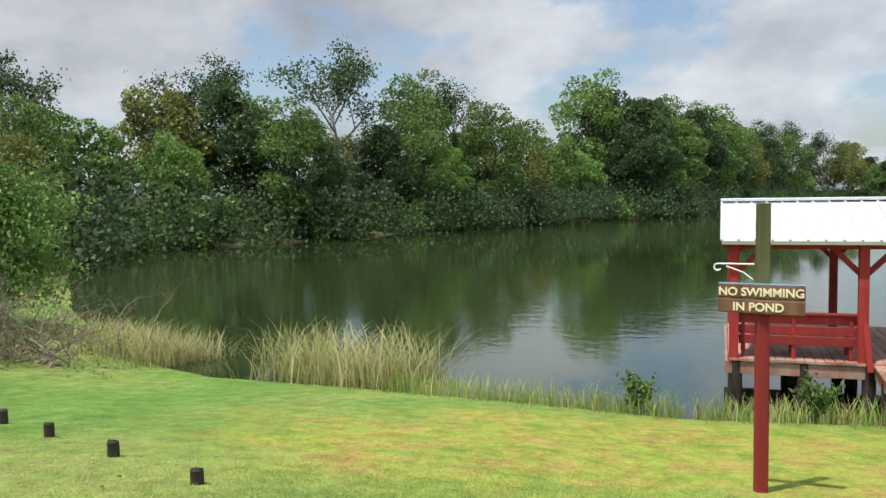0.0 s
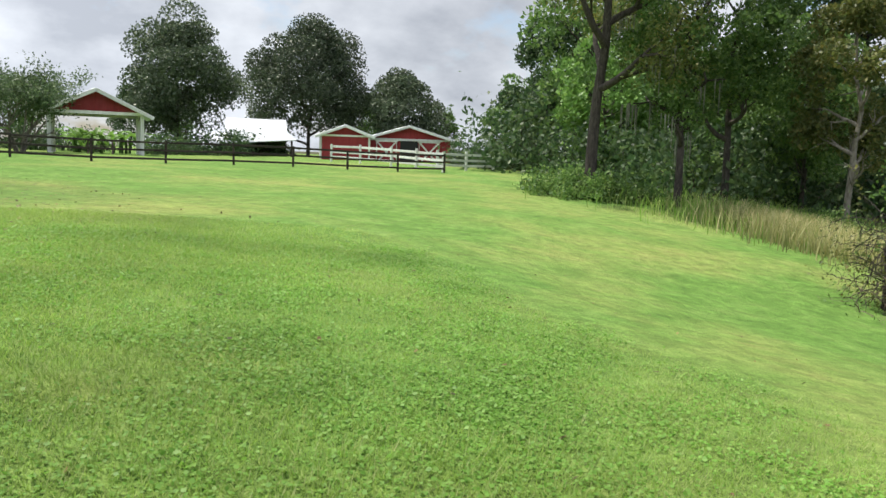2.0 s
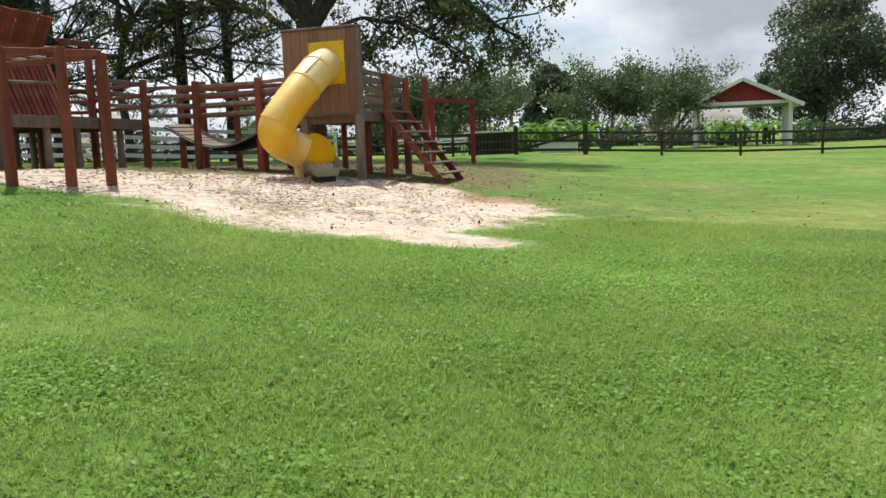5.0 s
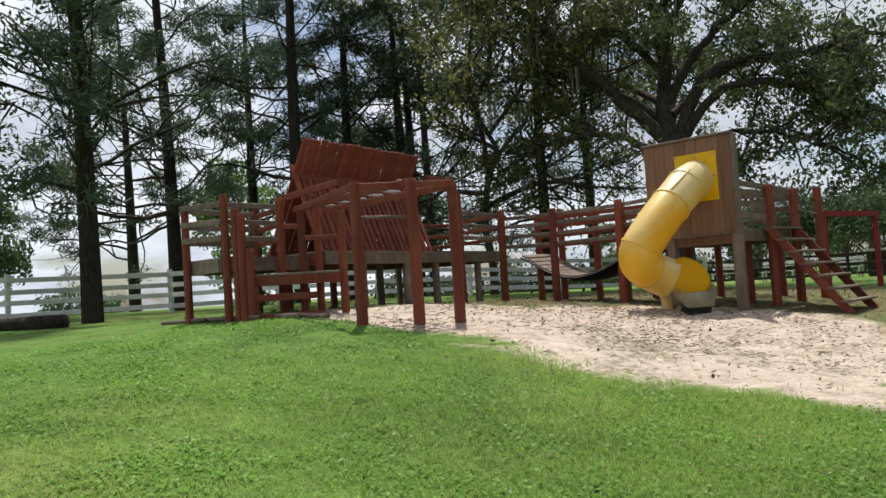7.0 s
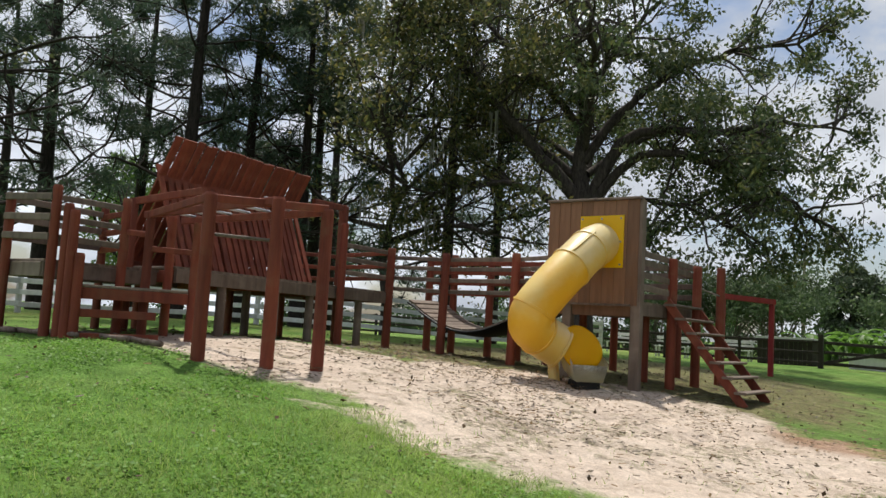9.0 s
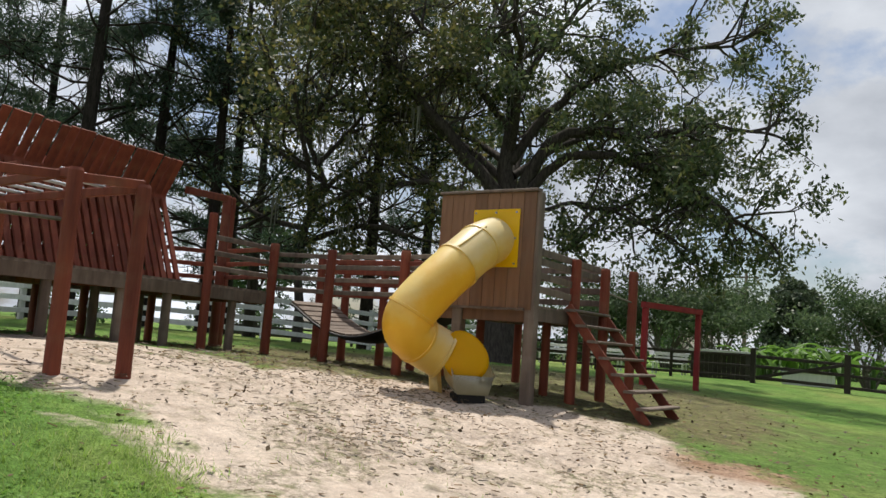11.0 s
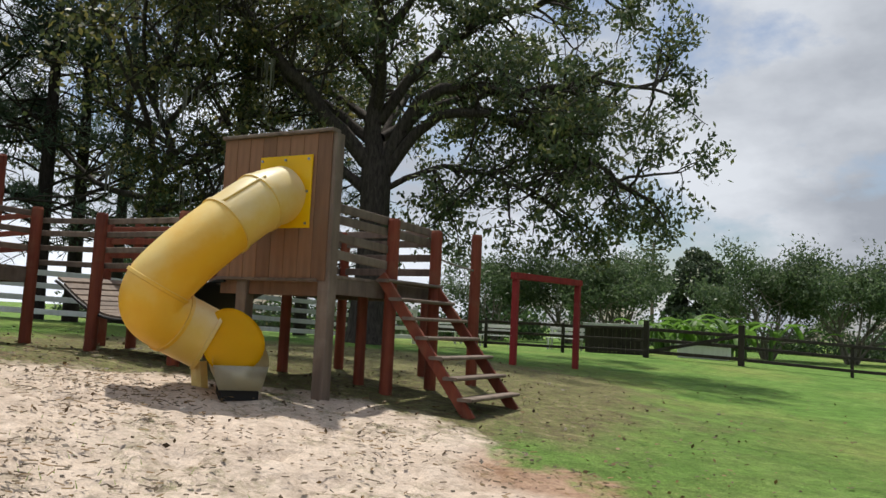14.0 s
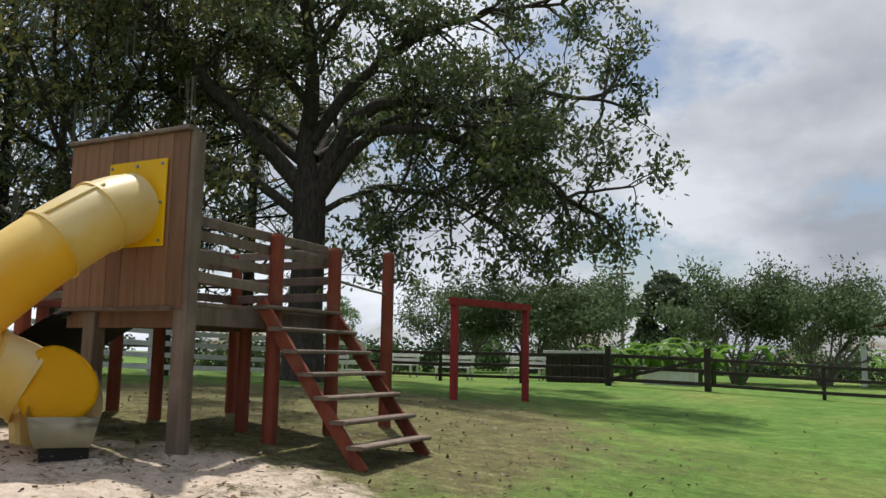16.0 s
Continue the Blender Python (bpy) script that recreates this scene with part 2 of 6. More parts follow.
def slide_mat(name, a, b, pale):
    """Moulded plastic, blotched, paler on the faces that look up, and scuffed."""
    n = Nodes(name)
    blotch = n.noise(1.7, 5, 0.6)
    fine = n.noise(26, 4, 0.6)
    c = n.mix(n.ramp(blotch, [(0.35, 0.0), (0.65, 1.0)]), a, b)
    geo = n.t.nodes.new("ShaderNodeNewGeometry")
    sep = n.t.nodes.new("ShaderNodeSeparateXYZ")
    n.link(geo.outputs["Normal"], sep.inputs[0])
    upward_pale = n.math("ADD", n.math("MULTIPLY", sep.outputs["Z"], 0.34), n.math("MULTIPLY", blotch, 0.75))
    c = n.mix(n.ramp(upward_pale, [(0.30, 0.0), (0.62, 0.85)]), c, pale)
    c = n.mix(n.ramp(fine, [(0.62, 0.0), (0.8, 0.22)]), c, (0.30, 0.22, 0.1))
    return n.done(c, n.ramp(fine, [(0.3, 0.33), (0.7, 0.5)]), 0.0, 0.45)


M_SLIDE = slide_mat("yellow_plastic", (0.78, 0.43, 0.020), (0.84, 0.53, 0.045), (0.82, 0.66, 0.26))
M_SLIDEPALE = slide_mat("pale_yellow_plastic", (0.72, 0.50, 0.10), (0.76, 0.58, 0.19), (0.80, 0.70, 0.42))
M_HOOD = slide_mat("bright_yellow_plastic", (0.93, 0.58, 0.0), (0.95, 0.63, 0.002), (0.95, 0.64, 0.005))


def let_light_through(mat, color, share):
    """Thin moulded plastic glows where the sun shines on its far side."""
    t = mat.node_tree
    tr = t.nodes.new("ShaderNodeBsdfTranslucent")
    tr.inputs["Color"].default_value = (*color, 1)
    mx = t.nodes.new("ShaderNodeMixShader")
    mx.inputs[0].default_value = share
    t.links.new(t.nodes["Principled BSDF"].outputs[0], mx.inputs[1])
    t.links.new(tr.outputs[0], mx.inputs[2])
    t.links.new(mx.outputs[0], t.nodes["Material Output"].inputs[0])


let_light_through(M_HOOD, (0.95, 0.62, 0.0), 0.35)
let_light_through(M_SLIDE, (0.95, 0.60, 0.08), 0.22)
let_light_through(M_SLIDEPALE, (0.95, 0.72, 0.25), 0.22)
M_CREAM = slide_mat("cream_plastic", (0.66, 0.60, 0.40), (0.74, 0.70, 0.52), (0.80, 0.78, 0.66))
M_BLACK = Nodes("black_rubber").done((0.012, 0.012, 0.013), 0.6)
M_STEEL = Nodes("galvanised_steel").done((0.35, 0.35, 0.36), 0.45, 0.9)
M_ROPE = Nodes("weathered_cable").done((0.16, 0.14, 0.12), 0.7)


def leaf_mat(name, a, b, c, sheen=0.35, through=0.45):
    """Leaves: each has its own tone, some light passes through."""
    n = Nodes(name)
    tone = n.ramp(n.island(), [(0.0, a), (0.6, b), (1.0, c)])
    patch = n.ramp(n.noise(0.35, 3, 0.5), [(0.3, 0.72), (0.7, 1.2)])
    own = n.ramp(n.random(), [(0.0, 0.78), (1.0, 1.2)])
    col = n.mix(1.0, n.mix(1.0, tone, patch, "MULTIPLY"), own, "MULTIPLY")
    n.done(col, 0.5, 0.0, sheen)
    tr = n.t.nodes.new("ShaderNodeBsdfTranslucent")
    n.link(col, tr.inputs["Color"])
    mx = n.t.nodes.new("ShaderNodeMixShader")
    mx.inputs[0].default_value = through
    n.link(n.bsdf.outputs[0], mx.inputs[1])
    n.link(tr.outputs[0], mx.inputs[2])
    n.link(mx.outputs[0], n.out.inputs[0])
    return n.mat


M_OAKLEAF = leaf_mat("oak_leaves", (0.044, 0.070, 0.028), (0.076, 0.112, 0.042), (0.190, 0.195, 0.066), 0.7, 0.45)
M_OAKTURN = leaf_mat("turning_oak_leaves", (0.064, 0.092, 0.032), (0.118, 0.140, 0.046), (0.300, 0.262, 0.080), 0.7, 0.5)
M_OAKDENSE = leaf_mat("evergreen_oak_leaves", (0.045, 0.070, 0.036), (0.066, 0.095, 0.048), (0.105, 0.130, 0.066), 0.4, 0.2)
M_PINELEAF = leaf_mat("pine_needles", (0.040, 0.070, 0.046), (0.062, 0.103, 0.064), (0.105, 0.130, 0.073), 0.3, 0.35)
M_LEAF = leaf_mat("green_leaves", (0.071, 0.139, 0.034), (0.112, 0.205, 0.048), (0.205, 0.298, 0.074))
M_LEAFDARK = leaf_mat("dark_leaves", (0.033, 0.068, 0.027), (0.054, 0.099, 0.036), (0.098, 0.143, 0.051))
M_LEAFAUTUMN = leaf_mat("turning_leaves", (0.096, 0.131, 0.035), (0.150, 0.180, 0.048), (0.240, 0.222, 0.060))
M_LEAFBRIGHT = leaf_mat("bright_leaves", (0.085, 0.178, 0.034), (0.132, 0.248, 0.053), (0.202, 0.326, 0.078), 0.4, 0.4)
M_BANANA = leaf_mat("broad_leaves", (0.10, 0.21, 0.035), (0.15, 0.29, 0.05), (0.22, 0.36, 0.08), 0.5, 0.45)
M_MOSS = leaf_mat("hanging_moss", (0.16, 0.16, 0.13), (0.22, 0.22, 0.18), (0.28, 0.28, 0.23), 0.1, 0.3)
M_BLADE = leaf_mat("grass_blades", (0.17, 0.31, 0.050), (0.23, 0.38, 0.072), (0.37, 0.43, 0.15), 0.2, 0.55)
M_LAWN = leaf_mat("lawn_grass", (0.21, 0.35, 0.055), (0.29, 0.45, 0.085), (0.46, 0.52, 0.20), 0.25, 0.6)
M_CRAPE = leaf_mat("feathery_leaves", (0.058, 0.098, 0.044), (0.088, 0.138, 0.060), (0.15, 0.20, 0.09), 0.45, 0.45)
M_REED = leaf_mat("dry_reeds", (0.22, 0.26, 0.085), (0.38, 0.37, 0.16), (0.55, 0.49, 0.26), 0.2, 0.45)
M_FALLEN = leaf_mat("fallen_leaves", (0.05, 0.035, 0.02), (0.10, 0.065, 0.03), (0.22, 0.14, 0.06), 0.2, 0.1)


def bark_mat(name, a, b):
    n = Nodes(name)
    s = n.noise(14, 6, 0.65, n.scaled((1, 1, 0.25)), 0.6)
    n.bump(s, 0.7, 0.03)
    return n.done(n.mix(n.ramp(s, [(0.35, 0.0), (0.65, 1.0)]), a, b), 0.9, 0.0, 0.2)


M_BARK = bark_mat("oak_bark", (0.030, 0.025, 0.022), (0.085, 0.072, 0.062))
M_BARKPALE = bark_mat("pale_bark", (0.13, 0.115, 0.09), (0.26, 0.235, 0.195))
M_BARKDARK = bark_mat("dark_bark", (0.016, 0.013, 0.011), (0.05, 0.04, 0.034))
M_DEAD = bark_mat("dead_twigs", (0.12, 0.085, 0.07), (0.24, 0.19, 0.16))


def ground_mat():
    n = Nodes("lawn_sand_and_bank")
    big = n.noise(0.16, 4, 0.6)
    mid = n.noise(1.1, 5, 0.6)
    fine = n.noise(17, 6, 0.75)
    blade = n.noise(70, 3, 0.7)
    grass = n.ramp(mid, [(0.25, (0.078, 0.160, 0.028)), (0.5, (0.120, 0.225, 0.044)), (0.75, (0.17, 0.26, 0.066))])
    dry = n.ramp(n.noise(2.6, 5, 0.65), [(0.3, (0.20, 0.27, 0.062)), (0.7, (0.30, 0.28, 0.10))])
    grass = n.mix(n.ramp(big, [(0.46, 0.0), (0.66, 0.7)]), grass, dry)
    sep = n.t.nodes.new("ShaderNodeSeparateXYZ")
    n.link(n.co, sep.inputs[0])
    X, Y = sep.outputs["X"], sep.outputs["Y"]

    def spot(cx, cy, rx, ry, wob=0.5):
        dx = n.math("MULTIPLY", n.math("SUBTRACT", X, cx), 1 / rx)
        dy = n.math("MULTIPLY", n.math("SUBTRACT", Y, cy), 1 / ry)
        r = n.math("SQRT", n.math("ADD", n.math("MULTIPLY", dx, dx), n.math("MULTIPLY", dy, dy)))
        w = n.math("MULTIPLY", n.math("SUBTRACT", n.noise(0.55, 6, 0.7), 0.5), wob * 2)
        return n.math("ADD", r, w)

    # dry yellow-brown strip between the bollards and the water
    bank = n.ramp(spot(17.5, -21.5, 4.2, 7.0, 0.8), [(0.5, 0.9), (1.2, 0.0)])
    yel = n.ramp(n.noise(1.7, 7, 0.75), [(0.36, (0.16, 0.26, 0.04)), (0.50, (0.28, 0.30, 0.055)), (0.60, (0.33, 0.25, 0.075)), (0.70, (0.36, 0.20, 0.07))])
    col = n.mix(bank, grass, yel)
    litter_c = n.ramp(n.noise(7, 6, 0.8), [(0.3, (0.075, 0.058, 0.038)), (0.46, (0.165, 0.135, 0.075)), (0.54, (0.15, 0.165, 0.055)), (0.62, (0.27, 0.205, 0.14)), (0.72, (0.42, 0.34, 0.25))])
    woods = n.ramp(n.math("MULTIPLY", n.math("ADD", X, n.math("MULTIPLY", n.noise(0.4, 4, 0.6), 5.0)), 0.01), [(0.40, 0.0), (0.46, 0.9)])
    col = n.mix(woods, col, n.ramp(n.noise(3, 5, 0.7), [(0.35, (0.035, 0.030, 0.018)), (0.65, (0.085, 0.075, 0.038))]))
    litter = n.ramp(spot(-2.0, 3.4, 5.8, 6.6, 0.55), [(0.80, 0.95), (1.08, 0.0)])
    # thin littered grass; its darker olive also paints tree shade on this lawn
    thin = n.math("MULTIPLY", n.ramp(spot(4.0, 2.2, 6.5, 5.5, 0.5), [(0.6, 0.32), (1.05, 0.0)]), n.ramp(n.noise(1.6, 6, 0.7), [(0.35, 0.4), (0.65, 1.0)]))
    col = n.mix(thin, col, n.ramp(n.noise(8, 6, 0.75), [(0.35, (0.055, 0.068, 0.022)), (0.56, (0.120, 0.130, 0.045)), (0.66, (0.22, 0.18, 0.105)), (0.74, (0.32, 0.26, 0.18))]))
    col = n.mix(litter, col, litter_c)
    grain = n.noise(5, 7, 0.75)
    sand_c = n.ramp(grain, [(0.28, (0.36, 0.285, 0.22)), (0.5, (0.56, 0.455, 0.37)), (0.72, (0.68, 0.575, 0.485))])
    sand_c = n.mix(n.ramp(n.noise(0.7, 5, 0.6), [(0.40, 0.0), (0.66, 0.55)]), sand_c, (0.72, 0.61, 0.51))
    debris = n.math("MULTIPLY", n.ramp(n.noise(0.85, 5, 0.65), [(0.48, 0.0), (0.60, 1.0)]), n.ramp(n.noise(9, 7, 0.85), [(0.45, 0.0), (0.55, 0.85)]))
    sand_c = n.mix(debris, sand_c, n.ramp(n.noise(13, 3), [(0.4, (0.10, 0.078, 0.048)), (0.6, (0.17, 0.175, 0.075))]))
    crumbs = n.ramp(n.noise(24, 5, 0.8), [(0.66, 0.0), (0.72, 0.8)])
    sand_c = n.mix(crumbs, sand_c, (0.11, 0.08, 0.055))
    a = n.ramp(spot(1.3, -3.1, 3.75, 3.8, 0.5), [(0.86, 1.0), (0.98, 0.0)])
    b = n.ramp(spot(-2.0, -4.6, 3.1, 2.0, 0.4), [(0.86, 1.0), (1.0, 0.0)])
    c2 = n.ramp(spot(3.9, -5.7, 1.3, 0.8, 0.7), [(0.62, 1.0), (0.95, 0.0)])
    sand = n.math("MAXIMUM", n.math("MAXIMUM", a, b), c2)
    islands = n.ramp(n.noise(0.95, 6, 0.7), [(0.60, 0.0), (0.68, 0.8)])
    sand = n.math("MULTIPLY", sand, n.math("SUBTRACT", 1.0, n.math("MULTIPLY", islands, n.ramp(spot(1.3, -2.9, 3.5, 3.4, 0.3), [(0.7, 0.0), (0.95, 1.0)]))))
    mulch = n.ramp(spot(3.4, -0.3, 1.3, 1.1, 0.5), [(0.6, 0.75), (1.0, 0.0)])
    sand_c = n.mix(mulch, sand_c, n.ramp(n.noise(11, 5, 0.7), [(0.35, (0.20, 0.09, 0.045)), (0.65, (0.36, 0.22, 0.13))]))
    col = n.mix(sand, col, sand_c)
    speck = n.ramp(fine, [(0.3, 0.74), (0.7, 1.18)])
    col = n.mix(0.8, col, speck, "MULTIPLY")
    tuft = n.ramp(n.noise(3.6, 5, 0.7), [(0.34, 0.70), (0.5, 0.98), (0.66, 1.24)])
    col = n.mix(n.math("SUBTRACT", 0.9, n.math("MULTIPLY", sand, 0.6)), col, tuft, "MULTIPLY")
    thatch = n.ramp(n.noise(48, 4, 0.8), [(0.36, 0.52), (0.5, 0.95), (0.64, 1.32)])
    col = n.mix(n.math("SUBTRACT", 0.95, n.math("MULTIPLY", sand, 0.75)), col, thatch, "MULTIPLY")
    n.bump(n.math("ADD", n.math("MULTIPLY", fine, 0.5), n.math("ADD", n.math("MULTIPLY", blade, 0.3), n.math("MULTIPLY", n.noise(3.2, 5, 0.6), 2.4))), 0.75, 0.06)
    return n.done(col, 0.95, 0.0, 0.15)


M_GROUND = ground_mat()


def water_mat():
    n = Nodes("pond_water")
    v = n.scaled((1, 1, 1))
    rip = n.noise(2.2, 4, 0.55, v)
    calm = n.ramp(n.noise(0.035, 3, 0.5, n.scaled((1, 0.5, 1), (0.3, 0.2, 0))), [(0.48, 0.06), (0.62, 0.55)])
    n.bump(n.math("MULTIPLY", rip, calm), 0.35, 0.05)
    return n.done((0.020, 0.032, 0.011), 0.04, 0.0, 0.8)


M_WATER = water_mat()
M_CLOVER = leaf_mat("clover_leaves", (0.17, 0.36, 0.05), (0.23, 0.45, 0.075), (0.32, 0.52, 0.12), 0.3, 0.5)

# ---------------------------------------------------------------- ground and pond


def spread(lo, hi, step, far, grow=1.22):
    mid = list(np.arange(lo, hi + step / 2, step))
    a, s = [], step
    while (a[-1] if a else lo) > -far:
        s *= grow
        a.append((a[-1] if a else lo) - s)
    b, s = [], step
    while (b[-1] if b else hi) < far:
        s *= grow
        b.append((b[-1] if b else hi) + s)
    return np.array(a[::-1] + mid + b)


def make_ground():
    xs, ys = spread(-9, 20, 0.11, 1800, 1.17), spread(-24, 8, 0.11, 1800, 1.17)
    gx, gy = np.meshgrid(xs, ys, indexing="ij")
    z = ground_z(gx, gy)
    near = np.exp(-(((gx - 0.8) / 5.5) ** 2 + ((gy + 3.0) / 4.5) ** 2))
    rng = np.random.default_rng(3)
    z = z + near * 0.035 * (rng.random(z.shape) - 0.5)
    # footprints and scuffed hollows in the sand
    for cx, cy, r, dep in zip(rng.normal(0.9, 2.6, 900), rng.normal(-3.0, 2.3, 900), rng.uniform(0.09, 0.26, 900), rng.uniform(-0.034, 0.052, 900)):
        i0, i1 = np.searchsorted(xs, (cx - 0.8, cx + 0.8))
        j0, j1 = np.searchsorted(ys, (cy - 0.8, cy + 0.8))
        d2 = ((gx[i0:i1, j0:j1] - cx) ** 2 + (gy[i0:i1, j0:j1] - cy) ** 2) / r ** 2
        z[i0:i1, j0:j1] -= dep * np.exp(-d2) * near[i0:i1, j0:j1]
    verts = np.stack([gx, gy, z], -1).reshape(-1, 3)
    ny = len(ys)
    i, j = np.meshgrid(np.arange(len(xs) - 1), np.arange(ny - 1), indexing="ij")
    q = (i * ny + j).ravel()
    me = mesh_arrays("ground", verts, np.stack([q, q + ny, q + ny + 1, q + 1], -1))
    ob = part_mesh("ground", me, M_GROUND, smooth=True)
    tagged(ob, "mown green lawn with a pale sandy play area", "ground", kind="structure")


make_ground()


def make_water():
    bm = bmesh.new()
    bm.faces.new([bm.verts.new((x, y, WATER)) for x, y in ((15, -262), (302, -262), (302, 40), (15, 40))])
    ob = part("water", bm, M_WATER)
    tagged(ob, "dark green pond water with soft ripples", "pond", kind="structure")


make_water()

# ---------------------------------------------------------------- playground: tower with tube slide


def boards(name, parent, material, p, step, n, ln, w, th, up, label=""):
    """n alike boards side by side on one shared mesh: p first centre, step between, ln the length vector."""
    bm = bmesh.new()
    ln = Vector(ln)
    beam(bm, -ln / 2, ln / 2, w, th, up, 0.005)
    me = bpy.data.meshes.new(name)
    bm.to_mesh(me)
    bm.free()
    for k in range(n):
        ob = part_mesh(name, me, material, parent, label)
        ob.location = Vector(p) + Vector(step) * k


def round_post(name, x, y, top, parent, r=0.075, material=None, lean=(0, 0), base=None):
    """A turned post with a chamfered head."""
    z0 = (gz(x, y) if base is None else base) - 0.12
    bm = bmesh.new()
    pts = [(x, y, z0), (x + lean[0] * 0.5, y + lean[1] * 0.5, (z0 + top) / 2), (x + lean[0], y + lean[1], top - 0.03), (x + lean[0], y + lean[1], top)]
    pipe(bm, pts, [r * 1.04, r, r * 0.98, r * 0.82], 14)
    return part(name, bm, material or M_RED, parent)


def square_post(name, x, y, top, parent, w=0.14, material=None, z0=None):
    z0 = gz(x, y) - 0.12 if z0 is None else z0
    return timber(name, (x, y, z0), (x, y, top), w, w, material or M_GREY, parent, up=(0, 1, 0), bevel=0.012)


def make_tower():
    t = thing("play_tower", "weathered wooden play tower with a tall brown board wall", "play tower")
    # board wall with a round hole hidden behind the slide's flange
    boards("wall_board", t, M_BOARD, (-1.27, 0.05, 2.10), (0.205, 0, 0), 8, (0, 0, 1.70), 0.20, 0.035, (0, 1, 0))
    timber("cap_rail", (-1.38, 0.06, 2.975), (0.30, 0.06, 2.975), 0.15, 0.04, M_GREY, t)
    timber("bottom_rail", (-1.36, 0.03, 1.255), (0.16, 0.03, 1.255), 0.06, 0.035, M_GREY, t)
    for x in (-1.0, -0.25):
        timber("batten", (x, 0.09, 1.3), (x, 0.09, 2.9), 0.09, 0.04, M_GREY, t, up=(0, 1, 0))
    square_post("corner_post", 0.235, 0.13, 2.95, t, 0.16)
    square_post("corner_post", -0.98, 0.13, 1.26, t, 0.16)
    for x, y, top in ((-1.3, 1.3, 2.1), (-0.2, 1.5, 1.25), (-1.25, 2.5, 2.1), (-0.3, 3.3, 1.2)):
        round_post("leg", x, y, top, t, 0.07)
    for (x, y), top in (((0.35, 1.3), 2.12), ((0.42, 2.28), 2.08), ((0.47, 3.4), 2.16)):
        round_post("ladder_post", x, y, top, t, 0.08)
    # deck
    timber("side_joist", (0.24, 0.20, 1.20), (0.27, 2.4, 1.20), 0.05, 0.19, M_GREY, t)
    timber("side_joist", (-1.32, 0.20, 1.20), (-1.32, 2.4, 1.20), 0.05, 0.19, M_GREY, t)
    timber("front_joist", (-1.36, 0.13, 1.16), (0.16, 0.13, 1.16), 0.05, 0.17, M_BOARD, t)
    timber("back_joist", (-1.32, 2.4, 1.20), (0.27, 2.4, 1.20), 0.05, 0.19, M_GREY, t)
    boards("deck_board", t, M_GREY, (-0.53, 0.28, 1.31), (0, 0.148, 0), 15, (1.62, 0, 0), 0.14, 0.035, (0, 0, 1))
    for z in (1.52, 1.72, 1.92, 2.06):
        timber("guard_rail", (0.25, 0.20, z + 0.05), (0.31, 2.26 if z > 1.9 else 1.3, z), 0.035, 0.10, M_GREY, t)
        timber("guard_rail", (-1.36, 0.20, z), (-1.30, 2.5, z), 0.035, 0.10, M_GREY, t)
        timber("guard_rail", (-1.30, 2.48, z), (0.40, 2.40, z), 0.035, 0.10, M_GREY, t)
    bm = bmesh.new()
    pipe(bm, [(0.40, 2.30, 1.72), (0.44, 2.85, 1.66), (0.47, 3.38, 1.62)], 0.016, 8)
    part("hand_rope", bm, M_ROPE, t)
    return t


make_tower()


def make_ladder():
    t = thing("ladder", "sloping red ladder with worn grey treads", "ladder")
    for y in (1.05, 2.28):
        timber("stringer", (0.36, y, 1.38), (1.66, y + 0.02, gz(1.66, y) - 0.02), 0.045, 0.14, M_RED, t)
    for k in range(7):
        s = k / 6.35 + 0.005
        x, z = 0.38 + 1.26 * s, 1.33 + s * (-0.15 - 1.27)
        timber("tread", (x + 0.03, 0.99, z), (x + 0.03, 2.36, z), 0.19, 0.042, M_GREY, t, bevel=0.012)
    return t


make_ladder()


def arc(points, n):
    """A smooth line through points (Catmull-Rom)."""
    p = [Vector(q) for q in points]
    p = [p[0] * 2 - p[1]] + p + [p[-1] * 2 - p[-2]]
    out = []
    for i in range(1, len(p) - 2):
        for k in range(n):
            t = k / n
            a, b, c, d = p[i - 1], p[i], p[i + 1], p[i + 2]
            out.append(0.5 * ((2 * b) + (c - a) * t + (2 * a - 5 * b + 4 * c - d) * t * t + (3 * b - a - 3 * c + d) * t**3))
    out.append(p[-2])
    return out


SLIDE = [(-0.38, 0.02, 2.25), (-0.40, -0.32, 2.12), (-0.45, -0.68, 1.87), (-0.54, -1.02, 1.58), (-0.64, -1.30, 1.29), (-0.74, -1.44, 1.05), (-0.80, -1.38, 0.85), (-0.76, -1.14, 0.71),
         (-0.66, -0.92, 0.60), (-0.54, -0.78, 0.51)]


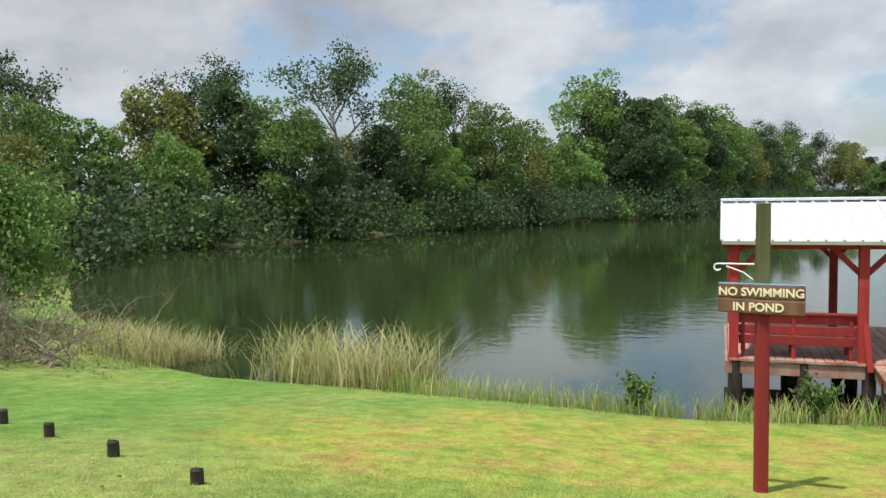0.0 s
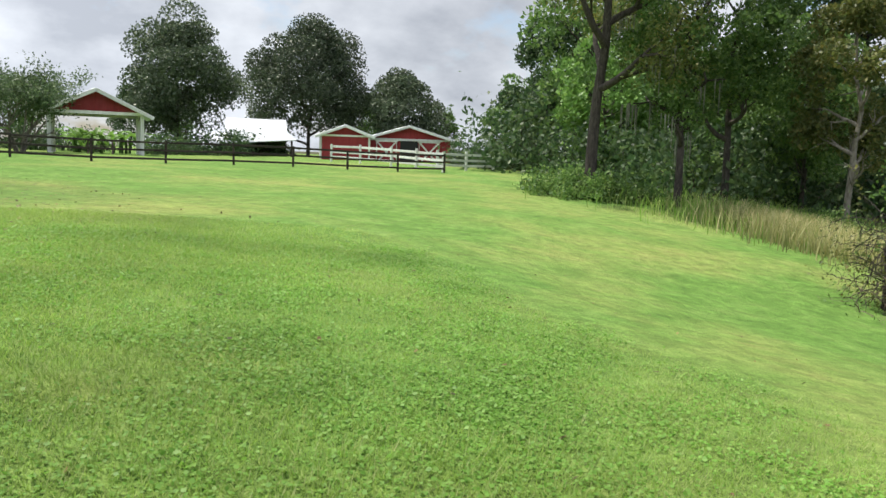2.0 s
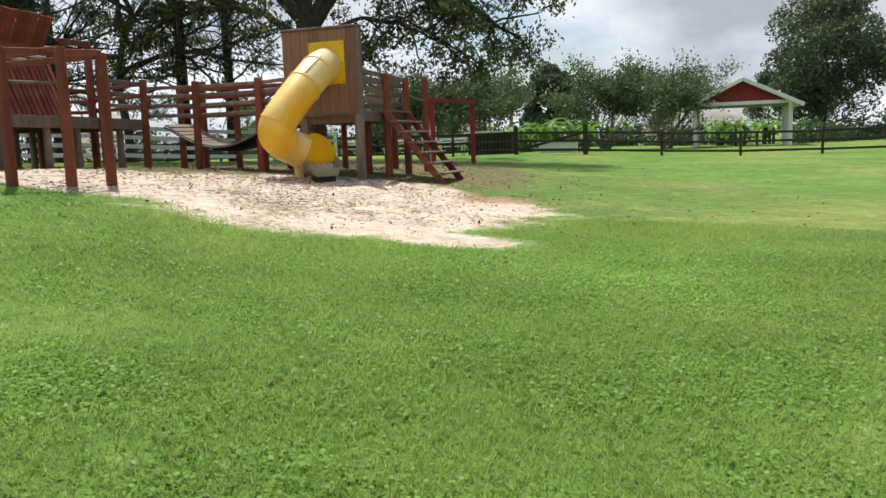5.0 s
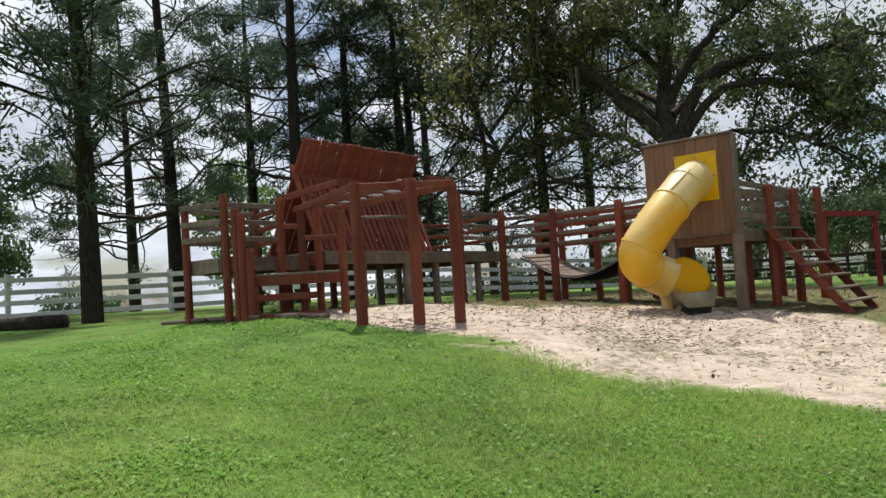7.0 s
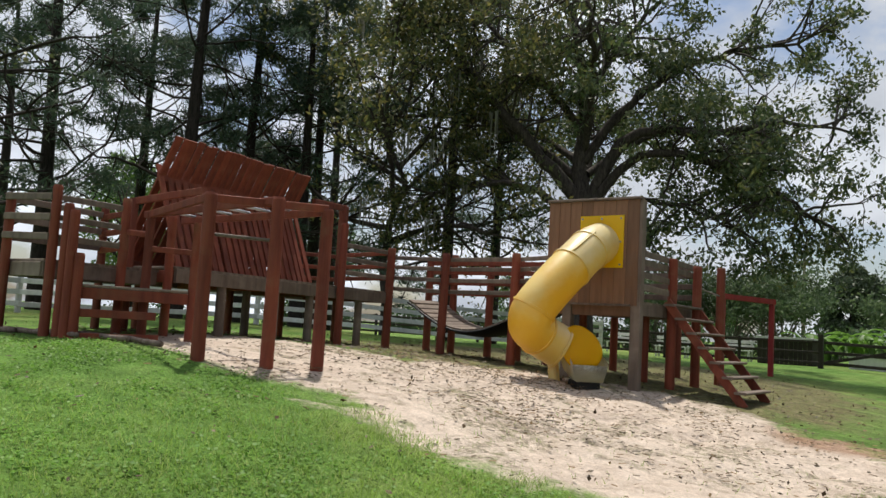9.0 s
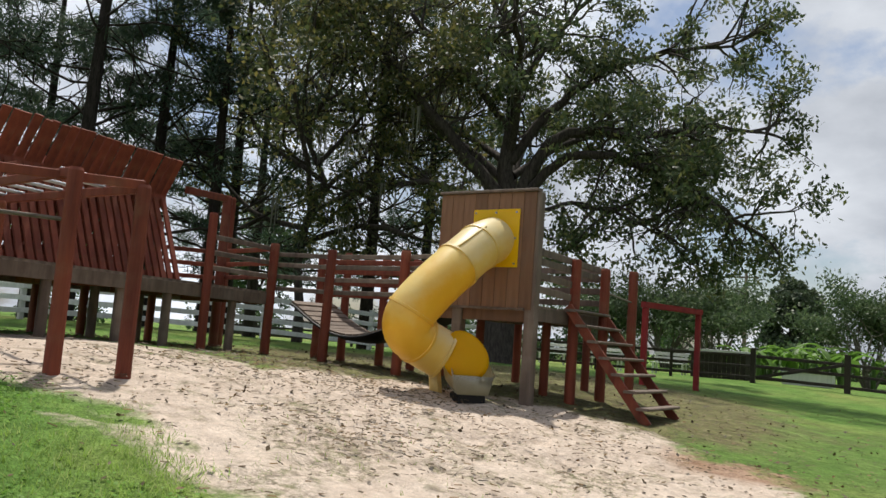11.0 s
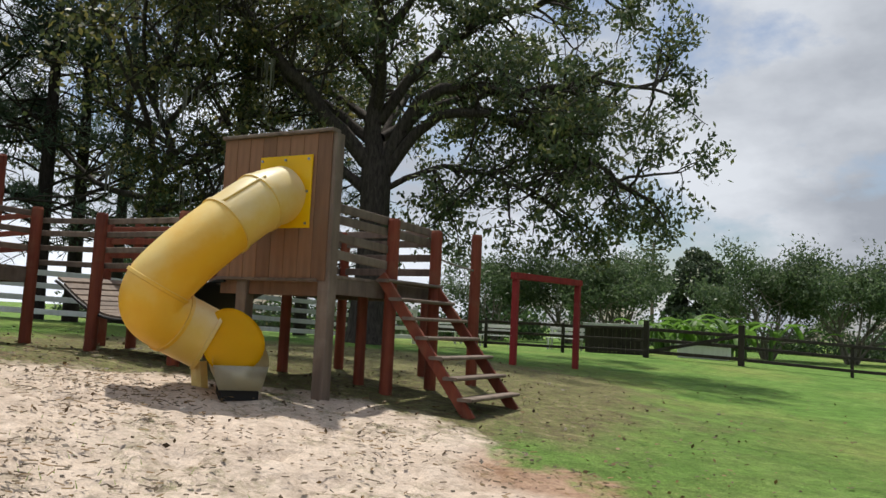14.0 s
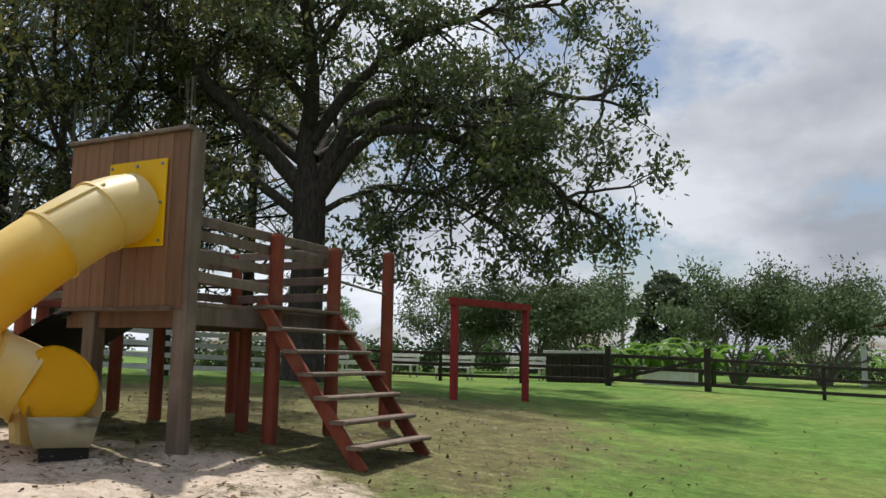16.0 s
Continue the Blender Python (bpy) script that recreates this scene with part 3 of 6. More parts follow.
def make_slide():
    t = thing("tube_slide", "yellow plastic tube slide with pale sections on the tower", "slide")
    line = arc(SLIDE, 6)
    R = 0.335
    # flange plate on the wall
    bm = bmesh.new()
    beam(bm, (-0.37, 0.012, 1.85), (-0.37, 0.012, 2.70), 0.78, 0.022, (0, 1, 0), 0.006)
    plate = part("flange_plate", bm, M_HOOD, t)
    for x in (-0.72, -0.37, -0.03):
        for z in (1.90, 2.27, 2.65):
            if x == -0.37 and z == 2.27:
                continue
            bm = bmesh.new()
            pipe(bm, [(x, 0.004, z), (x, -0.014, z)], 0.016, 8)
            part("bolt", bm, M_STEEL, plate)
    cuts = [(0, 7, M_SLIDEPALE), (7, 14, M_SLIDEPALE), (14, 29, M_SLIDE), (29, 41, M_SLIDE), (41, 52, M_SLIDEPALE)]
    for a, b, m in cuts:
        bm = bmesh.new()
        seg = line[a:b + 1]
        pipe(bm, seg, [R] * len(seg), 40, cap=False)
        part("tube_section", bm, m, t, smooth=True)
        bm = bmesh.new()
        q = line[b]
        ax = (line[min(b + 1, len(line) - 1)] - line[b - 1]).normalized()
        pipe(bm, [q - ax * 0.022, q - ax * 0.018, q + ax * 0.018, q + ax * 0.022], [R, R + 0.017, R + 0.017, R], 40, cap=False)
        part("seam_flange", bm, m, t, smooth=False)
    # lengthwise seam rib on the upper sections
    for seg in (line[6:15], line[43:52]):
        bm = bmesh.new()
        pts = []
        for i, q in enumerate(seg):
            ax = (seg[min(i + 1, len(seg) - 1)] - seg[max(i - 1, 0)]).normalized()
            side = ax.cross(Vector((0, 0, 1))).normalized()
            up = side.cross(ax)
            pts.append(q + (up * 0.85 - side * 0.52) * (R + 0.004))
        pipe(bm, pts, 0.016, 6)
        part("seam_rib", bm, M_SLIDEPALE, t, smooth=True)
    # a domed egg-shaped hood closes the mouth above the trough
    q = Vector((-0.20, -0.86, 0.565))
    nrm = Vector((0.68, -0.66, 0.32)).normalized()
    e1 = Vector((0.0, 0.0, 1.0)).cross(nrm).normalized()
    e2 = nrm.cross(e1)
    bm = bmesh.new()
    rings = []
    for i in range(1, 8):
        s = i / 7
        ring = []
        for k in range(32):
            a = 2 * math.pi * k / 32
            v = 0.36 * s * math.sin(a)
            u = 0.315 * s * math.cos(a) * (1 - 0.42 * v)
            u, v = u * 0.94 - v * 0.34, v * 0.94 + u * 0.34
            ring.append(bm.verts.new(q + e1 * u + e2 * v + nrm * (0.06 * (1 - s * s) - 0.02)))
        rings.append(ring)
    top = bm.verts.new(q + nrm * 0.04)
    for k in range(32):
        bm.faces.new((top, rings[0][k], rings[0][(k + 1) % 32]))
    for r0, r1 in zip(rings, rings[1:]):
        for k in range(32):
            bm.faces.new((r0[k], r1[k], r1[(k + 1) % 32], r0[(k + 1) % 32]))
    bmesh.ops.solidify(bm, geom=bm.faces[:], thickness=0.014)
    part("hood_shield", bm, M_HOOD, t, "bright yellow oval hood panel at the mouth", smooth=True)
    # cream exit trough: an open scoop with raised sides
    bm = bmesh.new()
    rows = []
    path = [Vector((-0.44, -0.62, 0.46)), Vector((-0.29, -0.68, 0.37)), Vector((-0.15, -0.78, 0.32)), Vector((-0.02, -0.90, 0.30))]
    for i, c0 in enumerate(path):
        dirv = (path[min(i + 1, 3)] - path[max(i - 1, 0)])
        dirv.z = 0
        dirv.normalize()
        sd = Vector((dirv.y, -dirv.x, 0))
        prof = [(-0.285, 0.22 - 0.06 * i), (-0.28, 0.0), (-0.24, -0.17), (-0.21, -0.25), (0.21, -0.25), (0.24, -0.17), (0.28, 0.0), (0.285, 0.22 - 0.06 * i)]
        rows.append([bm.verts.new(c0 + sd * a + Vector((0, 0, b))) for a, b in prof])
    for r0, r1 in zip(rows, rows[1:]):
        for k in range(7):
            bm.faces.new((r0[k], r0[k + 1], r1[k + 1], r1[k]))
    lip = rows[-1][1:7]
    bm.faces.new(lip)
    bmesh.ops.solidify(bm, geom=bm.faces[:], thickness=-0.02)
    part("exit_trough", bm, M_CREAM, t, "cream plastic exit trough", smooth=True)
    bm = bmesh.new()
    beam(bm, (-0.70, -0.82, 0.30), (-0.66, -0.80, gz(-0.66, -0.8) - 0.08), 0.16, 0.14, (1, 0, 0), 0.03)
    part("support_leg", bm, M_SLIDEPALE, t)
    bm = bmesh.new()
    beam(bm, (-0.32, -0.66, 0.0), (-0.06, -0.84, -0.02), 0.38, 0.14, (0, 0, 1), 0.02)
    part("foot_block", bm, M_BLACK, t, "dark block under the trough")


make_slide()


def sag(x):
    """Height of the hanging bridge between the two decks."""
    s = (x + 4.35) / 3.0
    return 1.20 - 0.52 * math.sin(math.pi * min(max(s, 0), 1) ** 0.85) ** 1.2 + 0.06 * s


def make_bridge():
    t = thing("hanging_bridge", "sagging plank bridge with red posts and cable rails", "bridge")
    for x, y, top in ((-4.80, -0.07, 2.2), (-3.54, 0.02, 2.1), (-2.06, 0.10, 2.1)):
        round_post("front_post", x, y, top, t, 0.08, lean=(0.03, 0.0))
    for x, y, top in ((-4.75, 1.15, 2.15), (-4.2, 1.25, 2.2), (-3.35, 1.30, 2.1), (-2.7, 1.35, 2.1), (-2.1, 1.40, 2.15)):
        round_post("back_post", x, y, top, t, 0.075)
    for z in (1.42, 1.63, 1.84, 2.02):
        timber("front_rail", (-4.80, 0.03, z), (-3.54, 0.11, z - 0.03), 0.035, 0.075, M_GREY, t)
        timber("front_rail", (-3.54, 0.11, z - 0.03), (-2.06, 0.19, z - 0.02), 0.035, 0.075, M_GREY, t)
        timber("front_rail", (-2.06, 0.19, z - 0.02), (-1.36, 0.22, z + 0.02), 0.035, 0.075, M_GREY, t)
        timber("back_rail", (-4.75, 1.15, z), (-3.35, 1.24, z), 0.035, 0.09, M_RED, t)
        timber("back_rail", (-3.35, 1.24, z), (-1.30, 1.36, z), 0.035, 0.09, M_RED, t)
    for k in range(21):
        x = -4.32 + k * 0.143
        z = sag(x)
        dz = (sag(x + 0.06) - sag(x - 0.06)) / 0.12
        a = math.atan(dz)
        up = Vector((-math.sin(a), 0, math.cos(a)))
        timber("plank", (x, 0.06, z), (x, 1.12, z + 0.02), 0.135, 0.035, M_GREY, t, up=up)
    for y in (0.05, 1.12):
        bm = bmesh.new()
        pipe(bm, [(-4.4 + 0.15 * k, y, sag(-4.4 + 0.15 * k) - 0.035) for k in range(22)], 0.022, 8)
        part("bearer_cable", bm, M_BLACK, t)
    # dark rubber sheet under the half next to the tower
    bm = bmesh.new()
    rows = []
    for k in range(13):
        x = -3.15 + k * 0.15
        rows.append([bm.verts.new((x, y, sag(x) - 0.05 - dz)) for y, dz in ((-0.06, 0.0), (0.03, 0.03), (0.6, 0.07), (1.14, 0.03))])
    for a, b in zip(rows, rows[1:]):
        for k in range(3):
            bm.faces.new((a[k], a[k + 1], b[k + 1], b[k]))
    bmesh.ops.solidify(bm, geom=bm.faces[:], thickness=0.012)
    part("rubber_sheet", bm, M_BLACK, t, "black rubber sheet under the planks", smooth=True)


make_bridge()


def make_fort():
    t = thing("play_fort", "raised red timber play deck with a slatted ridge roof", "play fort")
    Z = 1.33
    # the deck runs aslant from the landing to the bridge

    def edge(y, back=0.0):
        return -3.93 - 0.165 * (y + 5.4) - back

    boards("deck_board", t, M_GREY, (edge(-5.4, 1.18), -5.4, Z), (-0.165 * 0.146, 0.146, 0), 37, (2.36, 0, 0), 0.14, 0.035, (0, 0, 1))
    for o in (0.02, 2.32):
        timber("deck_joist", (edge(-5.47, o), -5.47, Z - 0.11), (edge(-0.1, o), -0.1, Z - 0.11), 0.05, 0.19, M_GREY, t)
    for y in (-5.45, -3.6, -1.8, -0.12):
        timber("cross_joist", (edge(y, 2.28), y, Z - 0.12), (edge(y, 0.06), y, Z - 0.12), 0.05, 0.17, M_RED, t)
    # upper landing
    boards("landing_board", t, M_GREY, (-4.72, -7.05, Z - 0.06), (0.0, 0.146, 0), 11, (0.95, 0, 0), 0.14, 0.035, (0, 0, 1))
    for y in (-7.12, -5.56):
        timber("landing_joist", (-5.18, y, Z - 0.17), (-4.26, y, Z - 0.17), 0.05, 0.18, M_GREY, t)
    for x in (-5.18, -4.26):
        timber("landing_joist", (x, -7.12, Z - 0.17), (x, -5.56, Z - 0.17), 0.05, 0.18, M_GREY, t)
    # low entry platform and its steps, turned towards the lawn
    P, Q = Vector((-3.96, -6.84, 0)), Vector((-3.30, -5.70, 0))
    u = (Q - P).normalized()
    back = Vector((-u.y, u.x, 0))
    for k in range(5):
        o = back * (0.05 + 0.146 * k) + Vector((0, 0, 0.99))
        timber("step_board", P + o, Q + o, 0.14, 0.035, M_GREY, t)
    timber("step_joist", P + Vector((0, 0, 0.90)), Q + Vector((0, 0, 0.90)), 0.05, 0.14, M_RED, t)
    timber("step_joist", Q + Vector((0, 0, 0.90)), Q + back * 0.72 + Vector((0, 0, 0.90)), 0.05, 0.14, M_RED, t)
    timber("riser_board", P - back * 0.05 + Vector((0, 0, 0.66)), P + u * 0.95 - back * 0.05 + Vector((0, 0, 0.66)), 0.05, 0.10, M_RED, t)
    timber("riser_board", P - back * 0.10 + Vector((0, 0, 0.36)), P + u * 1.0 - back * 0.10 + Vector((0, 0, 0.38)), 0.05, 0.11, M_RED, t)
    # posts
    for x, y, top in ((-5.05, -7.2, 2.12), (-4.2, -7.05, 2.2), (-4.05, -6.2, 2.16), (-3.75, -6.03, 2.0), (-4.98, -5.52, 2.32), (-5.72, -5.52, 2.2), (-3.3, -5.63, 1.90), (-3.98, -5.55, 2.02)):
        round_post("post", x, y, top, t, 0.060)
    for dx, dy, top in ((0, 0, 1.98), (0.10, 0.03, 1.90), (0.17, 0.10, 1.38)):
        round_post("newel_post", -4.06 + dx, -6.96 + dy, top, t, 0.062)
    for x, y, top, lean in ((-1.92, -6.5, 2.08, (0.02, -0.02)), (-1.46, -5.92, 2.10, (0.0, 0.0)), (-1.36, -5.24, 2.06, (0.0, 0.0))):
        round_post("front_post", x, y, top, t, 0.075, lean=lean)
    for x, y, top, r in ((-4.45, -1.75, 2.45, 0.07), (-6.35, 0.12, 3.14, 0.085), (-6.72, 0.55, 3.2, 0.085), (-6.9, -0.9, 2.5, 0.07)):
        round_post("end_post", x, y, top, t, r)
    for y in (-4.5, -3.3, -2.4):
        round_post("deck_leg", edge(y, 0.10), y, Z - 0.03, t, 0.07, M_GREY)
        round_post("deck_leg", edge(y, 2.2), y, Z - 0.03, t, 0.07, M_RED)
    for y, o in ((-0.9, 0.12), (-1.2, 2.2), (-3.0, 1.1)):
        round_post("deck_leg", edge(y, o), y, Z - 0.05, t, 0.07, M_GREY)
    # guard rails round the entry
    for z in (1.56, 1.80, 2.05):
        timber("guard_rail", (-5.05, -7.26, z + 0.02), (-4.2, -7.11, z), 0.035, 0.085, M_GREY, t)
        timber("guard_rail", (-5.08, -7.2, z), (-5.72, -5.52, z + 0.04), 0.035, 0.085, M_GREY, t)
        timber("guard_rail", (-5.72, -5.56, z), (-4.98, -5.56, z + 0.05), 0.035, 0.085, M_RED, t)
        timber("guard_rail", (-4.2, -7.1, z), (-4.05, -6.2, z - 0.03), 0.035, 0.075, M_GREY, t)
        timber("guard_rail", (-4.52, -1.75, z + 0.04), (-4.86, -0.08, z + 0.06), 0.035, 0.08, M_GREY, t)
        timber("guard_rail", (-6.3, 0.2, z + 0.04), (-4.86, 0.0, z + 0.06), 0.035, 0.08, M_RED, t)
        timber("guard_rail", (-6.9, -0.9, z), (-6.72, 0.5, z + 0.04), 0.035, 0.08, M_RED, t)
    timber("guard_rail", (-4.05, -6.22, 1.72), (-3.75, -6.05, 1.70), 0.035, 0.075, M_RED, t)
    timber("guard_rail", (-3.75, -6.05, 1.52), (-3.30, -5.65, 1.50), 0.035, 0.075, M_RED, t)
    # overhead bars
    timber("top_beam", (-4.0, -5.95, 1.98), (-1.46, -5.94, 2.06), 0.05, 0.09, M_RED, t)
    timber("top_beam", (-1.92, -6.5, 2.02), (-1.36, -5.24, 2.06), 0.05, 0.09, M_RED, t)
    timber("top_beam", (-4.05, -5.35, 1.98), (-1.36, -5.26, 2.02), 0.05, 0.09, M_RED, t)
    timber("top_beam", (-3.75, -6.05, 1.96), (-1.92, -6.52, 2.03), 0.05, 0.09, M_RED, t)
    timber("top_beam", (-5.75, -1.30, 2.96), (-6.35, 0.12, 3.08), 0.07, 0.12, M_RED, t)
    timber("top_beam", (-6.35, 0.12, 3.06), (-6.72, 0.55, 3.12), 0.07, 0.13, M_RED, t)
    timber("top_beam", (-4.98, -5.52, 2.27), (-3.85, -5.2, 2.42), 0.06, 0.1, M_RED, t)
    for k in range(7):
        s = 0.10 + k * 0.135
        p = Vector((-4.0, -5.95, 2.03)).lerp(Vector((-1.46, -5.94, 2.11)), s)
        q = Vector((-4.05, -5.35, 2.03)).lerp(Vector((-1.36, -5.26, 2.07)), s)
        bm = bmesh.new()
        pipe(bm, [p, q], 0.019, 8)
        part("rung", bm, M_STEEL, t)
    bm = bmesh.new()
    pipe(bm, [(-1.92, -6.5, 1.62), (-1.46, -5.92, 1.60)], 0.02, 8)
    part("cross_bar", bm, M_GREY, t)
    # ridge roof of slats that cross below their tops
    n = 22
    ridge = Vector((-5.13, -4.78, 0))
    along = Vector((-0.176, 0.984, 0))
    turned = Matrix(((along.y, along.x, 0, 0), (-along.x, along.y, 0, 0), (0, 0, 1, 0), (0, 0, 0, 1)))
    for side, xb, xt, zt, wide in (("front", 0.23, -0.37, 2.96, 0.105), ("back", -1.06, 0.0, 3.40, 0.138)):
        bm = bmesh.new()
        beam(bm, Vector((xb, 0, Z + 0.03)), Vector((xt, 0, zt)), 0.035, wide, (0, 1, 0) if side == "front" else (0, -1, 0), 0.005)
        me = bpy.data.meshes.new("slat")
        bm.to_mesh(me)
        bm.free()
        for k in range(n):
            ob = part_mesh("slat", me, M_RED, t)
            p = ridge + along * (k * 0.157 + (0.03 if side == "back" else 0.0))
            ob.matrix_basis = Matrix.Translation(p + Vector((0, 0, random.uniform(-0.02, 0.02)))) @ turned @ Matrix.Rotation(radians(random.uniform(-0.5, 0.5)), 4, "X")
    for name, dx, z, h in (("ridge_beam", -0.31, 2.78, 0.12), ("slat_rail", 0.14, 1.44, 0.10), ("slat_rail", -0.98, 1.44, 0.10)):
        p = ridge + Vector((along.y, -along.x, 0)) * dx + Vector((0, 0, z))
        timber(name, p - along * 0.06, p + along * 3.38, 0.05, h, M_RED, t)


make_fort()


def make_swing_frame():
    t = thing("swing_frame", "plain red timber frame of two posts and a beam", "swing frame")
    for x, y in ((-1.28, 8.85), (-0.68, 11.1)):
        square_post("post", x, y, 1.86, t, 0.13, M_REDBRIGHT)
    timber("cross_beam", (-1.30, 8.74, 1.93), (-0.66, 11.2, 1.93), 0.14, 0.14, M_REDBRIGHT, t)


make_swing_frame()


def make_log(name, p, q, r, label, mat=None):
    t = thing(name, label, "log")
    bm = bmesh.new()
    p, q = Vector(p), Vector(q)
    pts = [p.lerp(q, k / 6) + Vector((random.uniform(-1, 1), random.uniform(-1, 1), random.uniform(-0.5, 0.5))) * r * 0.25 for k in range(7)]
    pipe(bm, pts, [r * random.uniform(0.8, 1.1) for _ in pts], 12)
    part("trunk", bm, mat or M_BARKDARK, t, smooth=True)


make_log("fallen_log", (-13.4, -8.9, gz(-13.4, -8.9) + 0.10), (-10.9, -6.7, gz(-10.9, -6.7) + 0.10), 0.17, "dark rotting log lying on the grass")
for k in range(5):
    x, y = -5.7 + k * 0.5, -7.3 + 0.22 * k
    make_log("branch", (x, y, gz(x, y) + 0.03), (x + 1.0, y + random.uniform(-0.15, 0.3), gz(x + 1, y) + 0.05), 0.035, "thin grey dead branch on the ground", M_DEAD)

# ---------------------------------------------------------------- fences


def rail_fence(name, label, line, spacing, height, rails, material, post_w, rail_h, group=""):
    """Posts and rails along a bent line, one object with a mesh a piece."""
    t = thing(name, label, "fence", group=group)
    for (ax, ay), (bx, by) in zip(line, line[1:]):
        ln = math.hypot(bx - ax, by - ay)
        n = max(1, round(ln / spacing))
        pts = [(ax + (bx - ax) * k / n, ay + (by - ay) * k / n) for k in range(n + 1)]
        for x, y in pts[:-1] if (bx, by) != line[-1] else pts:
            h = height * random.uniform(0.98, 1.05)
            timber("post", (x, y, gz(x, y) - 0.1), (x + random.uniform(-0.02, 0.02), y, gz(x, y) + h), post_w, post_w, material, t, up=(0, 1, 0), bevel=0.012)
        sx, sy = (by - ay) / ln * post_w * 0.62, -(bx - ax) / ln * post_w * 0.62
        for (x0, y0), (x1, y1) in zip(pts, pts[1:]):
            for z in rails:
                dz = random.uniform(-0.015, 0.015)
                timber("rail", (x0 + sx, y0 + sy, gz(x0, y0) + z + dz), (x1 + sx, y1 + sy, gz(x1, y1) + z + random.uniform(-0.015, 0.015)), 0.035, rail_h, material, t)
    return t


rail_fence("paddock_fence", "dark weathered three-rail timber fence across the lawn", [(-26, 16.8), (-1.2, 19.3)], 2.8, 1.0, (0.20, 0.56, 0.92), M_DARKWOOD, 0.10, 0.095)
rail_fence("paddock_fence", "dark weathered three-rail timber fence beside the gate", [(1.7, 19.6), (14, 21.4), (25.8, 23.8)], 2.8, 1.0, (0.20, 0.56, 0.92), M_DARKWOOD, 0.10, 0.095)
rail_fence("white_board_fence", "white four-board paddock fence behind the playground", [(-26, -34), (-17.2, -10), (-15.4, -2), (-11.2, 6), (-8.6, 17.0)], 3.3, 1.25, (0.22, 0.52, 0.82, 1.12), M_WHITE, 0.12, 0.13)
rail_fence("white_board_fence", "white board fence joining the dark fence end", [(25.9, 24.2), (24.5, 29.0), (22.0, 33.5)], 2.4, 1.15, (0.3, 0.62, 0.98), M_WHITE, 0.12, 0.14)
rail_fence("white_board_fence", "short white board fence near the woods", [(27.2, 28.2), (31.8, 29.8)], 2.3, 1.15, (0.3, 0.62, 0.98), M_WHITE, 0.14, 0.14)


def make_gate():
    t = thing("farm_gate", "low dark timber gate with a diagonal brace", "gate")
    for z in (0.2, 0.58, 0.92):
        timber("bar", (-1.1, 19.34, gz(-1, 19) + z), (1.6, 19.58, gz(1.6, 19.5) + z), 0.04, 0.11, M_DARKWOOD, t)
    timber("brace", (-1.1, 19.30, gz(-1, 19) + 0.2), (1.6, 19.54, gz(1.6, 19.5) + 0.9), 0.04, 0.11, M_DARKWOOD, t)
    timber("hinge_post", (1.7, 19.6, gz(1.7, 19.6) - 0.1), (1.7, 19.6, gz(1.7, 19.6) + 1.25), 0.18, 0.18, M_DARKWOOD, t, up=(0, 1, 0))
    timber("latch_post", (-1.2, 19.3, gz(-1.2, 19.3) - 0.1), (-1.2, 19.3, gz(-1.2, 19.3) + 1.2), 0.16, 0.16, M_DARKWOOD, t, up=(0, 1, 0))


make_gate()


def make_bin_shelter():
    x, y = -2.9, 21.3
    z = gz(x, y)
    t = thing("bin_shelter", "dark board shelter with a white lid behind the fence", "shelter")
    for k in range(12):
        timber("board", (x - 0.95 + k * 0.165, y, z), (x - 0.95 + k * 0.165, y, z + 0.92), 0.155, 0.03, M_DARKWOOD, t, up=(0, 1, 0))
    timber("side", (x - 1.03, y + 0.6, z), (x - 1.03, y + 0.6, z + 0.92), 0.04, 1.2, M_DARKWOOD, t, up=(0, 1, 0))
    timber("side", (x + 0.95, y + 0.6, z), (x + 0.95, y + 0.6, z + 0.92), 0.04, 1.2, M_DARKWOOD, t, up=(0, 1, 0))
    timber("lid", (x - 1.1, y + 0.55, z + 0.99), (x + 1.05, y + 0.55, z + 0.99), 1.4, 0.14, M_WHITE, t)
    b = thing("white_box", "low white box standing on the grass", "box")
    timber("case", (0.1, 22.0, gz(0, 22)), (0.1, 22.0, gz(0, 22) + 0.45), 1.7, 0.6, M_WHITE, b, up=(0, 1, 0), bevel=0.02)
    timber("cover", (0.1, 22.0, gz(0, 22) + 0.45), (0.1, 22.0, gz(0, 22) + 0.50), 1.8, 0.7, M_WHITE, b, up=(0, 1, 0), bevel=0.02)


make_bin_shelter()


def make_bench(x, y, rz):
    t = thing("picnic_bench", "small weathered white bench beyond the fence", "bench", (x, y, gz(x, y)), rz, "benches beyond the fence")
    for k in range(3):
        timber("seat_slat", (-0.7, 0.14 * k, 0.44), (0.7, 0.14 * k, 0.44), 0.12, 0.03, M_WHITE, t)
    for k in range(2):
        timber("back_slat", (-0.7, 0.36 + 0.03 * k, 0.62 + 0.17 * k), (0.7, 0.36 + 0.03 * k, 0.62 + 0.17 * k), 0.03, 0.12, M_WHITE, t)
    for sx in (-0.6, 0.6):
        timber("leg", (sx, -0.04, 0), (sx, -0.04, 0.43), 0.07, 0.07, M_WHITE, t, up=(0, 1, 0))
        timber("leg", (sx, 0.36, 0), (sx, 0.42, 0.86), 0.07, 0.07, M_WHITE, t, up=(0, 1, 0))


for bx, by, br in ((-7.2, 20.6, 5), (-9.6, 20.9, -8), (-12.4, 20.4, 12), (-5.2, 22.4, 0)):
    make_bench(bx, by, br)

# ---------------------------------------------------------------- buildings


